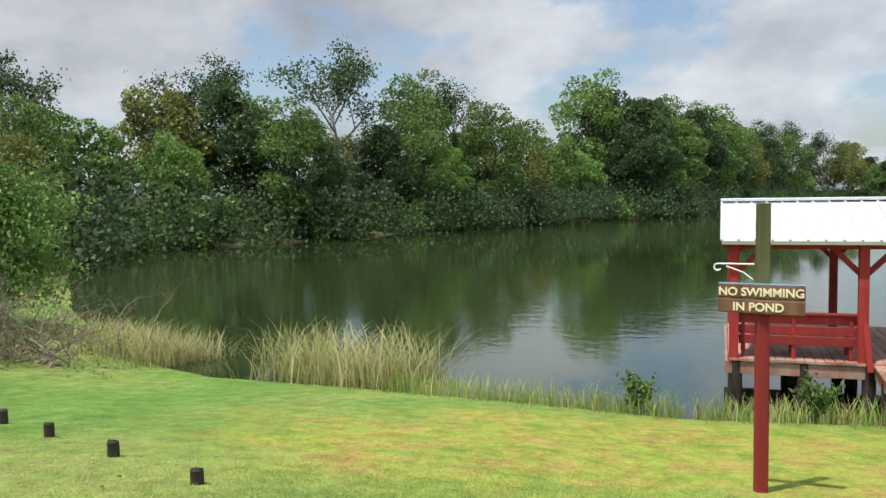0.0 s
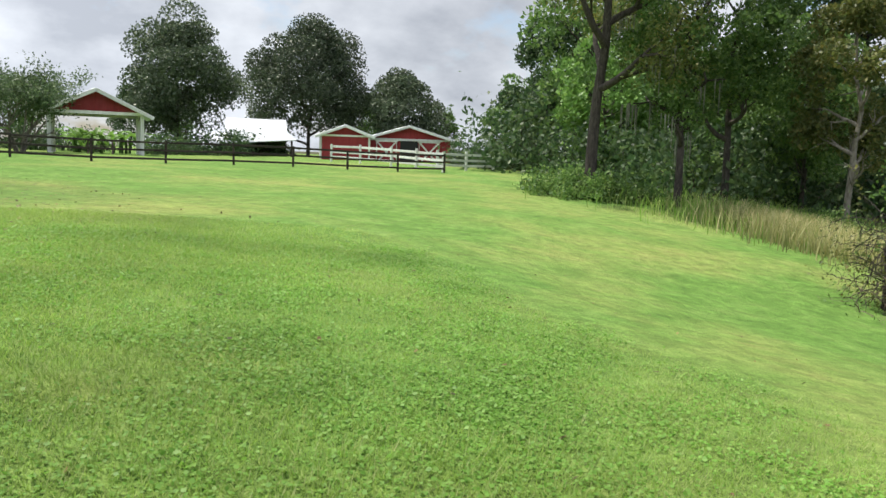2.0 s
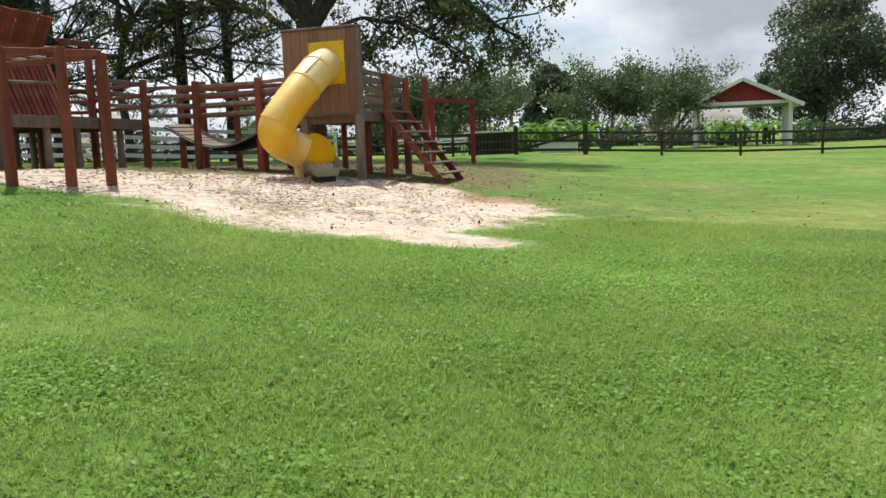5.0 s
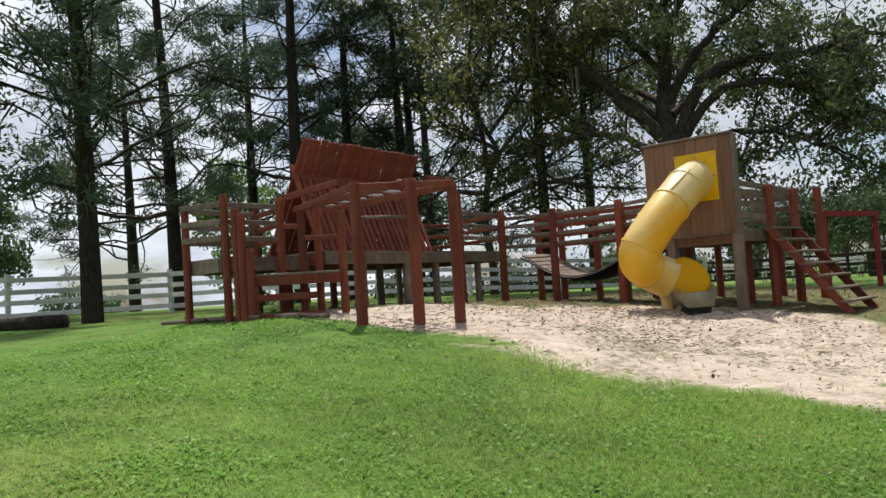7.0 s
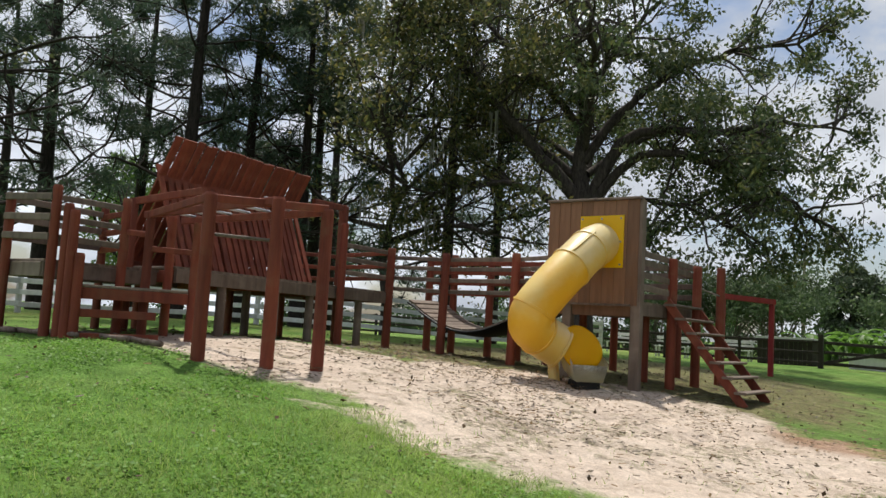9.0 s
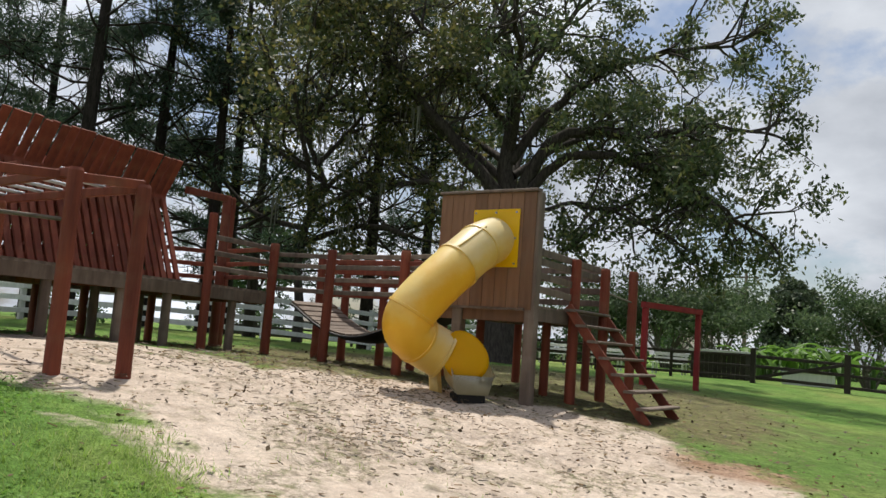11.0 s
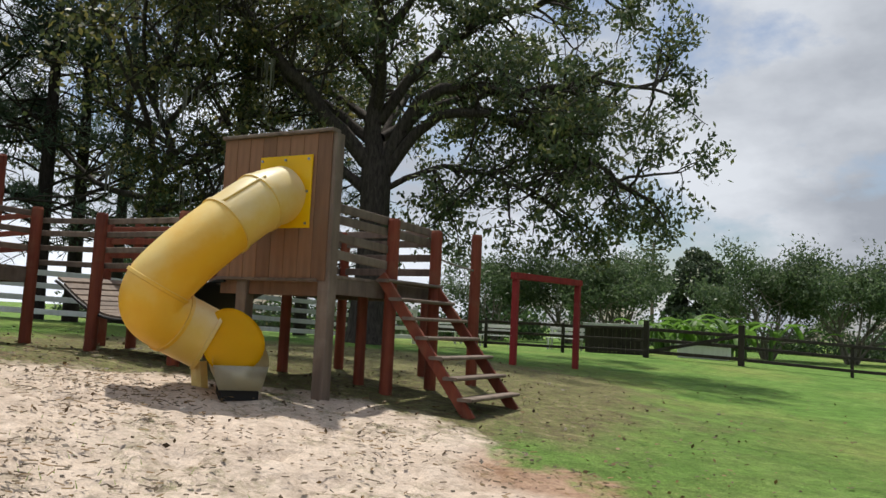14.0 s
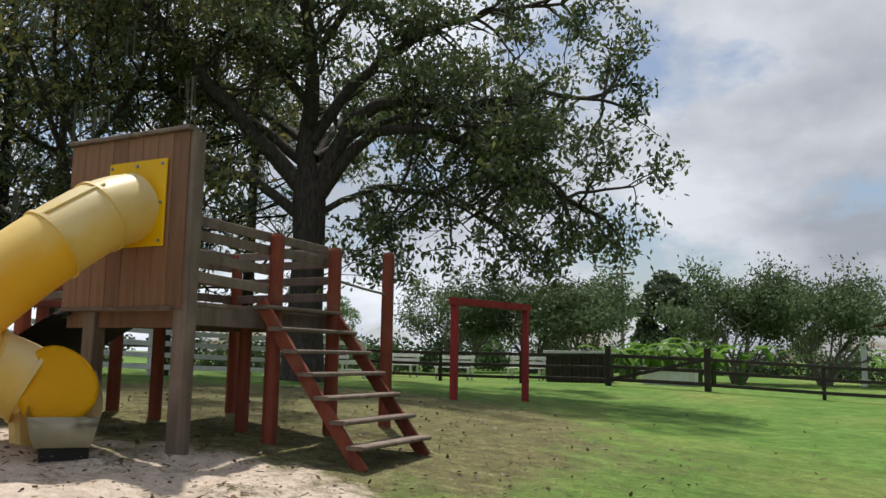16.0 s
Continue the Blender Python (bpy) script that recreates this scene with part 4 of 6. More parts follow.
def roof_slab(bm, a, b, c, d, th=0.06):
    """A roof sheet through four corners, with a thickness."""
    top = [Vector(p) for p in (a, b, c, d)]
    n = (top[1] - top[0]).cross(top[3] - top[0]).normalized()
    if n.z < 0:
        n = -n
    lo = [bm.verts.new(p) for p in top]
    hi = [bm.verts.new(p + n * th) for p in top]
    bm.faces.new(hi)
    bm.faces.new(lo[::-1])
    for k in range(4):
        bm.faces.new((lo[k], lo[(k + 1) % 4], hi[(k + 1) % 4], hi[k]))


def ribbed_roof(name, parent, a, b, c, d, ribs, material):
    """Roof sheet a-b along the eave, d-c along the ridge, with raised seams."""
    bm = bmesh.new()
    roof_slab(bm, a, b, c, d)
    sheet = part(name, bm, material, parent)
    a, b, c, d = (Vector(p) for p in (a, b, c, d))
    n = (b - a).cross(d - a).normalized()
    if n.z < 0:
        n = -n
    for k in range(ribs + 1):
        s = k / ribs
        bm = bmesh.new()
        beam(bm, a.lerp(b, s) + n * 0.075, d.lerp(c, s) + n * 0.075, 0.04, 0.03, n, 0.008)
        part("seam", bm, material, sheet)
    return sheet


def gable_house(name, label, category, x0, y0, x1, y1, length, base, eave, peak, over=0.35, ribs=8, open_side=False):
    """A gabled shed whose gable end runs from (x0, y0) to (x1, y1); the ridge goes away from the viewer."""
    t = thing(name, label, category)
    A, B = Vector((x0, y0, 0)), Vector((x1, y1, 0))
    u = (B - A).normalized()
    v = Vector((-u.y, u.x, 0))
    w = (B - A).length
    M = (A + B) / 2

    def P(a, b, z):
        return A + u * a + v * b + Vector((0, 0, z))

    th = 0.12
    pts = [(0, base), (w, base), (w, eave), (w / 2, peak), (0, eave)]
    for off in (0.0, length - th):
        bm = bmesh.new()
        f = [bm.verts.new(P(a, off, z)) for a, z in pts]
        g = [bm.verts.new(P(a, off + th, z)) for a, z in pts]
        bm.faces.new(f)
        bm.faces.new(g[::-1])
        for k in range(5):
            bm.faces.new((f[k], f[(k + 1) % 5], g[(k + 1) % 5], g[k]))
        part("gable_wall", bm, M_BARNRED, t)
    for a in ((w - th / 2,) if open_side else (th / 2, w - th / 2)):
        timber("side_wall", P(a, th, (base + eave) / 2), P(a, length - th, (base + eave) / 2), th, eave - base, M_BARNRED, t)
    if open_side:
        for k in range(6):
            b = 0.3 + k * (length - 0.5) / 5
            timber("post", P(0.08, b, base), P(0.08, b, eave), 0.14, 0.14, M_WHITE, t, up=(0, 1, 0))
        timber("inner_wall", P(w * 0.45, th, (base + eave) / 2), P(w * 0.45, length - th, (base + eave) / 2), th, eave - base, M_BARNRED, t)
    slope = (peak - eave) / (w / 2)
    lo = eave - slope * over
    ribbed_roof("roof_sheet", t, P(-over, -over, lo), P(-over, length + over, lo), P(w / 2, length + over, peak), P(w / 2, -over, peak), ribs, M_ROOF)
    ribbed_roof("roof_sheet", t, P(w + over, -over, lo), P(w + over, length + over, lo), P(w / 2, length + over, peak), P(w / 2, -over, peak), ribs, M_ROOF)
    for a0, a1, z0, z1 in ((-over, w / 2, lo, peak), (w + over, w / 2, lo, peak)):
        timber("barge_board", P(a0, -over - 0.02, z0 - 0.03), P(a1, -over - 0.02, z1 - 0.03), 0.04, 0.20, M_WHITE, t)
    for a in (0.05, w - 0.05):
        timber("corner_board", P(a, -0.03, base), P(a, -0.03, eave), 0.14, 0.05, M_WHITE, t, up=v)
    timber("eave_board", P(0, -0.03, eave - 0.05), P(w, -0.03, eave - 0.05), 0.05, 0.14, M_WHITE, t)
    return t, P, w


shed, SP, sw = gable_house("stable_shed", "small red shed with white trim and metal roof", "shed", 23.5, 42.2, 27.1, 41.3, 8.0, -0.35, 1.75, 2.45, open_side=True)
barn, BP, bw = gable_house("red_barn", "red barn with white cross-braced doors standing open", "barn", 28.6, 46.8, 35.2, 44.4, 11.0, -0.35, 1.72, 2.75, over=0.45, ribs=12)
# black slab paints the shade of the open barn, with sliding doors beside it
bm = bmesh.new()
beam(bm, BP(2.75, -0.025, 0.6), BP(4.2, -0.025, 0.6), 0.05, 1.9, (0, 0, 1), 0.0)
part("opening_shade", bm, M_BLACK, barn, "black slab for the shaded door opening")
for a in (0.75, 4.25):
    d = part("sliding_door", beam(bmesh.new(), BP(a, -0.08, 0.6), BP(a + 1.75, -0.08, 0.6), 0.05, 1.9), M_BARNRED, barn, "red door with a white cross brace")
    for p0, p1 in (((a, -0.35), (a + 1.75, 1.55)), ((a, 1.55), (a + 1.75, -0.35)), ((a + 0.06, -0.35), (a + 0.06, 1.55)), ((a + 1.69, -0.35), (a + 1.69, 1.55)), ((a, 1.5), (a + 1.75, 1.5))):
        timber("brace", BP(p0[0], -0.12, p0[1]), BP(p1[0], -0.12, p1[1]), 0.04, 0.13, M_WHITE, d)
timber("door_track", BP(0.3, -0.12, 1.62), BP(6.2, -0.12, 1.62), 0.06, 0.14, M_WHITE, barn)
far_barn, FP, fw = gable_house("hay_barn", "large red barn with a pale metal roof behind trees", "barn", 19.6, 59.4, 18.9, 55.2, 4.4, -0.3, 2.1, 3.15, over=0.4, ribs=10)


def make_lean_to():
    t = thing("open_lean_to", "low open shelter with a pale sheet roof", "shelter")
    ribbed_roof("roof_sheet", t, (16.2, 47.4, 0.75), (22.6, 46.0, 1.25), (23.2, 52.0, 1.9), (17.0, 53.0, 1.75), 9, M_ROOF)
    for x, y, z in ((16.6, 47.6, 0.75), (19.4, 47.0, 1.0), (22.3, 46.4, 1.25), (22.9, 51.6, 1.85), (17.3, 52.6, 1.7)):
        timber("post", (x, y, gz(x, y) - 0.1), (x, y, z), 0.14, 0.14, M_DARKWOOD, t, up=(0, 1, 0))
    timber("back_wall", (17.1, 52.6, 0.7), (23.0, 51.6, 0.7), 0.08, 1.9, M_DARKWOOD, t)


make_lean_to()


def make_pavilion():
    t = thing("pavilion", "open pavilion with red gable and white posts", "pavilion")
    x0, x1, y0, y1, e, p = 5.75, 10.45, 31.0, 36.0, 2.15, 3.35
    for x in (x0, x1):
        for y in (y0, (y0 + y1) / 2, y1):
            timber("post", (x, y, gz(x, y) - 0.1), (x, y, e), 0.2, 0.2, M_WHITE, t, up=(0, 1, 0), bevel=0.015)
    for y in (y0, y1):
        bm = bmesh.new()
        pts = [(x0 - 0.1, e), (x1 + 0.1, e), ((x0 + x1) / 2, p)]
        f = [bm.verts.new((x, y - 0.06, z)) for x, z in pts]
        g = [bm.verts.new((x, y + 0.06, z)) for x, z in pts]
        bm.faces.new(f)
        bm.faces.new(g[::-1])
        for k in range(3):
            bm.faces.new((f[k], f[(k + 1) % 3], g[(k + 1) % 3], g[k]))
        part("gable_panel", bm, M_BARNRED, t)
        timber("tie_beam", (x0 - 0.1, y - 0.09, e + 0.02), (x1 + 0.1, y - 0.09, e + 0.02), 0.06, 0.18, M_WHITE, t)
    for x in (x0, x1):
        timber("plate_beam", (x, y0, e - 0.1), (x, y1, e - 0.1), 0.12, 0.22, M_WHITE, t)
    mx = (x0 + x1) / 2
    for s in (-1, 1):
        ex = mx + s * 2.95
        ribbed_roof("roof_sheet", t, (ex, y0 - 0.5, e - 0.18), (ex, y1 + 0.5, e - 0.18), (mx, y1 + 0.5, p + 0.06), (mx, y0 - 0.5, p + 0.06), 8, M_ROOF)
        timber("barge_board", (ex, y0 - 0.52, e - 0.2), (mx, y0 - 0.52, p + 0.04), 0.04, 0.2, M_WHITE, t)
    tb = thing("picnic_table", "grey picnic table under the pavilion", "table", (8.3, 33.2, gz(8.3, 33.2)))
    for k in range(5):
        timber("top_board", (-0.9, -0.3 + 0.15 * k, 0.74), (0.9, -0.3 + 0.15 * k, 0.74), 0.14, 0.04, M_GREY, tb)
    for y in (-0.65, 0.65):
        timber("seat_board", (-0.9, y, 0.44), (0.9, y, 0.44), 0.26, 0.04, M_GREY, tb)
    for x in (-0.65, 0.65):
        for y in (-0.55, 0.55):
            timber("leg", (x, y, 0), (x, y * 0.4, 0.73), 0.09, 0.04, M_GREY, tb, up=(0, 1, 0))
        timber("cross_bar", (x, -0.7, 0.40), (x, 0.7, 0.40), 0.04, 0.09, M_GREY, tb)


make_pavilion()


def make_utility_pole():
    t = thing("utility_pole", "distant grey utility pole with a transformer", "utility pole")
    x, y = -9.5, 52.0
    bm = bmesh.new()
    pipe(bm, [(x, y, gz(x, y) - 0.2), (x, y, 4), (x, y, 7.4)], [0.15, 0.13, 0.10], 12)
    part("pole", bm, M_GREY, t)
    timber("cross_arm", (x - 0.9, y, 6.9), (x + 0.9, y, 6.9), 0.1, 0.12, M_GREY, t)
    bm = bmesh.new()
    pipe(bm, [(x - 0.35, y - 0.1, 5.0), (x - 0.35, y - 0.1, 5.05), (x - 0.35, y - 0.1, 5.85), (x - 0.35, y - 0.1, 5.95)], [0.2, 0.26, 0.26, 0.14], 14)
    part("transformer", bm, M_STEEL, t)


make_utility_pole()

# ---------------------------------------------------------------- pond edge: dock, sign, bollards


def make_dock():
    t = thing("covered_dock", "red covered fishing dock with a white metal roof", "dock")
    Z = -2.40
    X0, X1, Y0, Y1 = 22.35, 26.2, -22.75, -28.6
    n = 40
    for k in range(n):
        y = Y0 + (Y1 - Y0) * (k + 0.5) / n
        timber("deck_board", (X0 - 0.06, y, Z), (X1 + 0.05, y, Z), 0.138, 0.04, M_DECK, t)
    for x in (X0, X1):
        timber("rim_joist", (x, Y0 + 0.02, Z - 0.14), (x, Y1, Z - 0.14), 0.05, 0.2, M_DECK, t)
    timber("rim_joist", (X0, Y0 + 0.03, Z - 0.14), (X1, Y0 + 0.03, Z - 0.14), 0.05, 0.2, M_DECK, t)
    for x in (X0 + 0.05, (X0 + X1) / 2, X1 - 0.05):
        for y in (Y0 - 0.12, (Y0 - 24.85) / 2 - 0.1 + 0.0, -24.85, -26.7, Y1 + 0.1):
            bm = bmesh.new()
            pipe(bm, [(x, y, -4.6), (x, y, -3.3), (x, y, Z - 0.04)], [0.11, 0.11, 0.10], 12)
            part("pile", bm, M_BARKDARK, t)
    posts = [(X0 + 0.04, Y0 - 0.08), (X0 + 0.04, -24.75), (X0 + 0.04, -26.7), (X0 + 0.04, Y1 + 0.1), (X1 - 0.1, Y0 - 0.08), (X1 - 0.1, -24.75), (X1 - 0.1, -26.7), (X1 - 0.1, Y1 + 0.1)]
    for x, y in posts:
        timber("roof_post", (x, y, Z), (x, y, -0.52), 0.15, 0.15, M_REDBRIGHT, t, up=(0, 1, 0), bevel=0.012)
        for s in (-1, 1):
            if Y1 < y + s * 0.45 < Y0:
                timber("knee_brace", (x, y + s * 0.04, -0.98), (x, y + s * 0.45, -0.56), 0.05, 0.09, M_REDBRIGHT, t)
    for x in (X0 + 0.04, X1 - 0.1):
        timber("plate_beam", (x, Y0 + 0.1, -0.50), (x, Y1 - 0.1, -0.50), 0.08, 0.16, M_REDBRIGHT, t)
    xm = (X0 + X1) / 2
    ribbed_roof("roof_sheet", t, (X0 - 0.22, Y0 + 0.12, -0.50), (X0 - 0.22, Y1 - 0.2, -0.50), (xm, Y1 - 0.2, 0.12), (xm, Y0 + 0.12, 0.12), 24, M_ROOF)
    ribbed_roof("roof_sheet", t, (X1 + 0.22, Y0 + 0.12, -0.50), (X1 + 0.22, Y1 - 0.2, -0.50), (xm, Y1 - 0.2, 0.12), (xm, Y0 + 0.12, 0.12), 24, M_ROOF)
    timber("ridge_cap", (xm, Y0 + 0.14, 0.20), (xm, Y1 - 0.2, 0.20), 0.34, 0.05, M_ROOF, t)
    # bench along the shore side, its back towards the land
    bx = X0 + 0.16
    bench = thing("dock_bench", "red slatted bench built along the dock edge", "bench")
    for k, z in enumerate((-1.74, -1.92, -2.08)):
        timber("back_slat", (bx - 0.02 * k, Y0 - 0.16, z), (bx - 0.02 * k, -24.68, z), 0.035, 0.15, M_REDBRIGHT, bench)
    timber("top_rail", (bx - 0.02, Y0 - 0.12, -1.64), (bx - 0.02, -24.70, -1.64), 0.10, 0.04, M_REDBRIGHT, bench)
    for k in range(4):
        timber("seat_slat", (bx + 0.12 + 0.13 * k, Y0 - 0.16, -1.97), (bx + 0.12 + 0.13 * k, -24.68, -1.97), 0.12, 0.035, M_REDBRIGHT, bench)
    for y in (-22.98, -23.75, -24.6):
        timber("bench_leg", (bx, y, Z + 0.02), (bx + 0.0, y, -1.66), 0.08, 0.06, M_REDBRIGHT, bench, up=(0, 1, 0))
        timber("bench_leg", (bx + 0.5, y, Z + 0.02), (bx + 0.5, y, -1.98), 0.08, 0.06, M_REDBRIGHT, bench, up=(0, 1, 0))
        timber("seat_bearer", (bx, y, -2.03), (bx + 0.55, y, -2.03), 0.05, 0.09, M_REDBRIGHT, bench)
    # gangway from the bank
    g = thing("gangway", "worn plank gangway from the bank to the dock", "gangway")
    for k in range(20):
        s = k / 19
        x = X0 - 0.12 - 2.75 * s
        z = Z - 0.02 - 0.12 * s
        timber("plank", (x, -24.9, z), (x, -26.4, z), 0.135, 0.04, M_DECK, g)
    for y in (-24.95, -26.35):
        timber("bearer", (X0 - 0.05, y, Z - 0.13), (X0 - 2.9, y, Z - 0.25), 0.05, 0.18, M_DECK, g)
    timber("hand_rail_post", (X0 - 0.1, -24.85, Z - 0.1), (X0 - 0.02, -24.78, -1.75), 0.06, 0.09, M_REDBRIGHT, g, up=(0, 1, 0))
    for y in (-24.98, -26.3):
        for x in (X0 - 0.7, X0 - 1.9):
            bm = bmesh.new()
            pipe(bm, [(x, y, min(gz(x, y), -3.0) - 0.3), (x, y, Z - 0.15)], 0.08, 10)
            part("pile", bm, M_BARKDARK, g)

    turn_dock = pose(22.35, -22.75, 0, 0, 0, -12.5) @ pose(-22.35, 22.75, 0)
    for ob in (t, bench, g):
        ob.matrix_basis = turn_dock


make_dock()


def sign_mat():
    n = Nodes("painted_sign_lettering")
    return n.done(n.mix(n.noise(30, 3), (0.80, 0.74, 0.55), (0.62, 0.50, 0.26)), 0.6)


M_LETTER = sign_mat()
M_SIGNWOOD = timber_mat("brown_sign_boards", (0.075, 0.034, 0.018), (0.15, 0.075, 0.042), (0.20, 0.12, 0.08), 0.62)
M_BLUE = Nodes("worn_blue_paint").done((0.10, 0.28, 0.42), 0.7)
M_WHITEMETAL = Nodes("white_iron").done((0.72, 0.72, 0.70), 0.5)


def make_sign():
    x, y = 15.70, -21.5
    z = gz(x, y)
    t = thing("pond_sign", "red and green post with a carved wooden no swimming sign", "sign")
    timber("lower_post", (x, y, z - 0.2), (x, y, -0.66), 0.105, 0.105, M_REDBRIGHT, t, up=(0, 1, 0), bevel=0.012)
    timber("upper_post", (x, y, -0.66), (x, y, 0.25), 0.103, 0.103, M_GREENPOST, t, up=(0, 1, 0), bevel=0.012)
    # boards face the lawn; u runs to the viewer's right
    f = Vector((-0.93, 0.36, 0)).normalized()
    u = Vector((-f.y, f.x, 0))
    c = Vector((x, y, 0)) + f * 0.076
    c = c + u * -0.005
    b0 = None
    for zc in (-0.495, -0.622):
        tilt = u * 0.345 + Vector((0, 0, -0.004))
        b = timber("sign_board", c - tilt + Vector((0, 0, zc)), c + tilt + Vector((0, 0, zc)), 0.04, 0.122, M_SIGNWOOD, t, bevel=0.008)
        b0 = b0 or b
    timber("top_edge", c - u * 0.34 + Vector((0, 0, -0.430)), c + u * 0.34 + Vector((0, 0, -0.432)), 0.036, 0.008, M_BLUE, t, label="flaking blue paint on the top edge")
    for text, zc, size, off in (("NO SWIMMING", -0.530, 0.098, 0.0), ("IN POND", -0.657, 0.098, -0.02)):
        cu = bpy.data.curves.new("lettering", "FONT")
        cu.body, cu.size, cu.align_x, cu.extrude, cu.offset = text, size, "CENTER", 0.004, 0.0022
        tmp = bpy.data.objects.new("lettering_source", cu)
        me = bpy.data.meshes.new_from_object(tmp)
        bpy.data.objects.remove(tmp)
        ob = part_mesh("lettering", me, M_LETTER, t)
        ob.matrix_basis = Matrix.Translation(c + f * 0.023 + u * off + Vector((0, 0, zc))) @ Matrix(((u.x, 0, f.x, 0), (u.y, 0, f.y, 0), (0, 1, 0, 0), (0, 0, 0, 1)))
    # curled white iron bracket
    bm = bmesh.new()
    pts = [Vector((x, y, -0.27)) - u * (0.07 + 0.30 * k / 6) for k in range(7)]
    curl = [pts[-1] + (-u * math.sin(a) * 0.03 + Vector((0, 0, -0.03 + 0.03 * math.cos(a)))) for a in [0.6 * k for k in range(1, 8)]]
    pipe(bm, pts + curl, 0.007, 8)
    pipe(bm, [Vector((x, y, -0.40)) - u * 0.08, Vector((x, y, -0.34)) - u * 0.16, Vector((x, y, -0.29)) - u * 0.30], 0.006, 8)
    part("plant_hook", bm, M_WHITEMETAL, t, "curled white iron hook")


make_sign()


def make_bollards():
    spots = [(13.42, -18.2), (14.27, -17.05), (15.14, -15.92), (16.10, -14.72), (16.97, -13.62), (17.90, -12.5), (18.62, -11.75), (19.5, -10.65)]
    for k, (x, y) in enumerate(spots):
        z = gz(x, y)
        t = thing("bollard", "short dark wooden bollard at the lawn edge", "bollard", (x, y, z), group="bollards along the lawn")
        bm = bmesh.new()
        h = random.uniform(0.10, 0.12) + 0.014 * k
        pipe(bm, [(0, 0, -0.1), (0.0, 0, h * 0.6), (random.uniform(-0.01, 0.01), 0, h - 0.015), (0, 0, h)], [0.052, 0.051, 0.050, 0.042], 14)
        part("stub", bm, M_DARKWOOD, t)
    for (ax, ay), (bx, by) in zip(spots[4:], spots[5:]):
        t = thing("edging_rail", "grey timber rail lying between bollards", "rail", group="edging rails")
        bm = bmesh.new()
        pipe(bm, [(ax + 0.06, ay + 0.06, gz(ax, ay) + 0.04), (bx - 0.06, by - 0.06, gz(bx, by) + 0.06)], 0.034, 10)
        part("pole", bm, M_GREY, t)


make_bollards()

# ---------------------------------------------------------------- plants


def unit(v):
    return v / np.maximum(np.linalg.norm(v, axis=-1, keepdims=True), 1e-6)


def leaf_quads(rng, p, length, width, down=0.25):
    """Diamond-shaped leaves at points p; returns verts and quad faces."""
    n = len(p)
    d = rng.normal(size=(n, 3))
    d[:, 2] -= down * 2
    d = unit(d)
    w = unit(np.cross(d, rng.normal(size=(n, 3))))
    ln = (length * rng.uniform(0.6, 1.3, (n, 1)))
    wd = (width * rng.uniform(0.6, 1.3, (n, 1)))
    v = np.stack([p - d * ln / 2, p + w * wd / 2, p + d * ln / 2, p - w * wd / 2], 1).reshape(-1, 3)
    return v, np.arange(4 * n).reshape(n, 4)


def grow(rng, start, way, length, radius, depth, out, tips, bend=0.35, lift=0.15, split=3, shrink=0.66):
    """Branches by recursion: out takes polylines with radii, tips the leafy ends."""
    pts, rad = [np.array(start, float)], [radius]
    d = np.array(way, float)
    d /= np.linalg.norm(d)
    n = 5
    for k in range(n):
        d = d + rng.normal(size=3) * bend * 0.35
        d[2] += lift * 0.25
        d /= np.linalg.norm(d)
        pts.append(pts[-1] + d * length / n)
        rad.append(radius * (1 - (k + 1) / n * 0.45))
    out.append((pts, rad))
    if depth == 0:
        tips.extend(pts[2:])
        return
    if depth == 1:
        tips.extend(pts[3:])
    for k in range(split):
        i = rng.integers(2, n + 1) if k else n
        side = rng.normal(size=3)
        side[2] *= 0.55
        nd = d * rng.uniform(0.5, 1.1) + side / np.linalg.norm(side) * rng.uniform(0.6, 1.0)
        grow(rng, pts[i], nd, length * shrink * rng.uniform(0.8, 1.2), rad[i] * 0.72, depth - 1, out, tips, bend, lift * 0.6, split, shrink)


def wood_mesh(name, out, sides=8, least=0.0):
    bm = bmesh.new()
    for pts, rad in out:
        if rad[0] >= least:
            s = sides if rad[0] > 0.08 else (6 if rad[0] > 0.03 else 4)
            pipe(bm, pts, rad, s, cap=False)
    me = bpy.data.meshes.new(name)
    bm.to_mesh(me)
    bm.free()
    return me


def crown_mesh(name, rng, tips, count, spread_r, length, width, down=0.25):
    tips = np.array(tips)
    p = tips[rng.integers(0, len(tips), count)] + rng.normal(size=(count, 3)) * spread_r * np.array([1, 1, 0.75])
    v, f = leaf_quads(rng, p, length, width, down)
    return mesh_arrays(name, v, f)


def moss_mesh(rng, tips, count):
    tips = np.array(tips)
    vs, fs, n = [], [], 0
    for k in range(count):
        p = tips[rng.integers(0, len(tips))]
        for s in range(5):
            q = p + rng.normal(size=3) * np.array([0.12, 0.12, 0.05])
            ln, w = rng.uniform(0.4, 1.3), 0.035
            a = rng.uniform(0, 6.28)
            e = np.array([math.cos(a), math.sin(a), 0]) * w
            vs += [q - e, q + e, q + np.array([0, 0, -ln]) + e * 0.2, q + np.array([0, 0, -ln]) - e * 0.2]
            fs.append([n, n + 1, n + 2, n + 3])
            n += 4
    return mesh_arrays("moss", vs, fs)


# ---- the large shade tree behind the tower


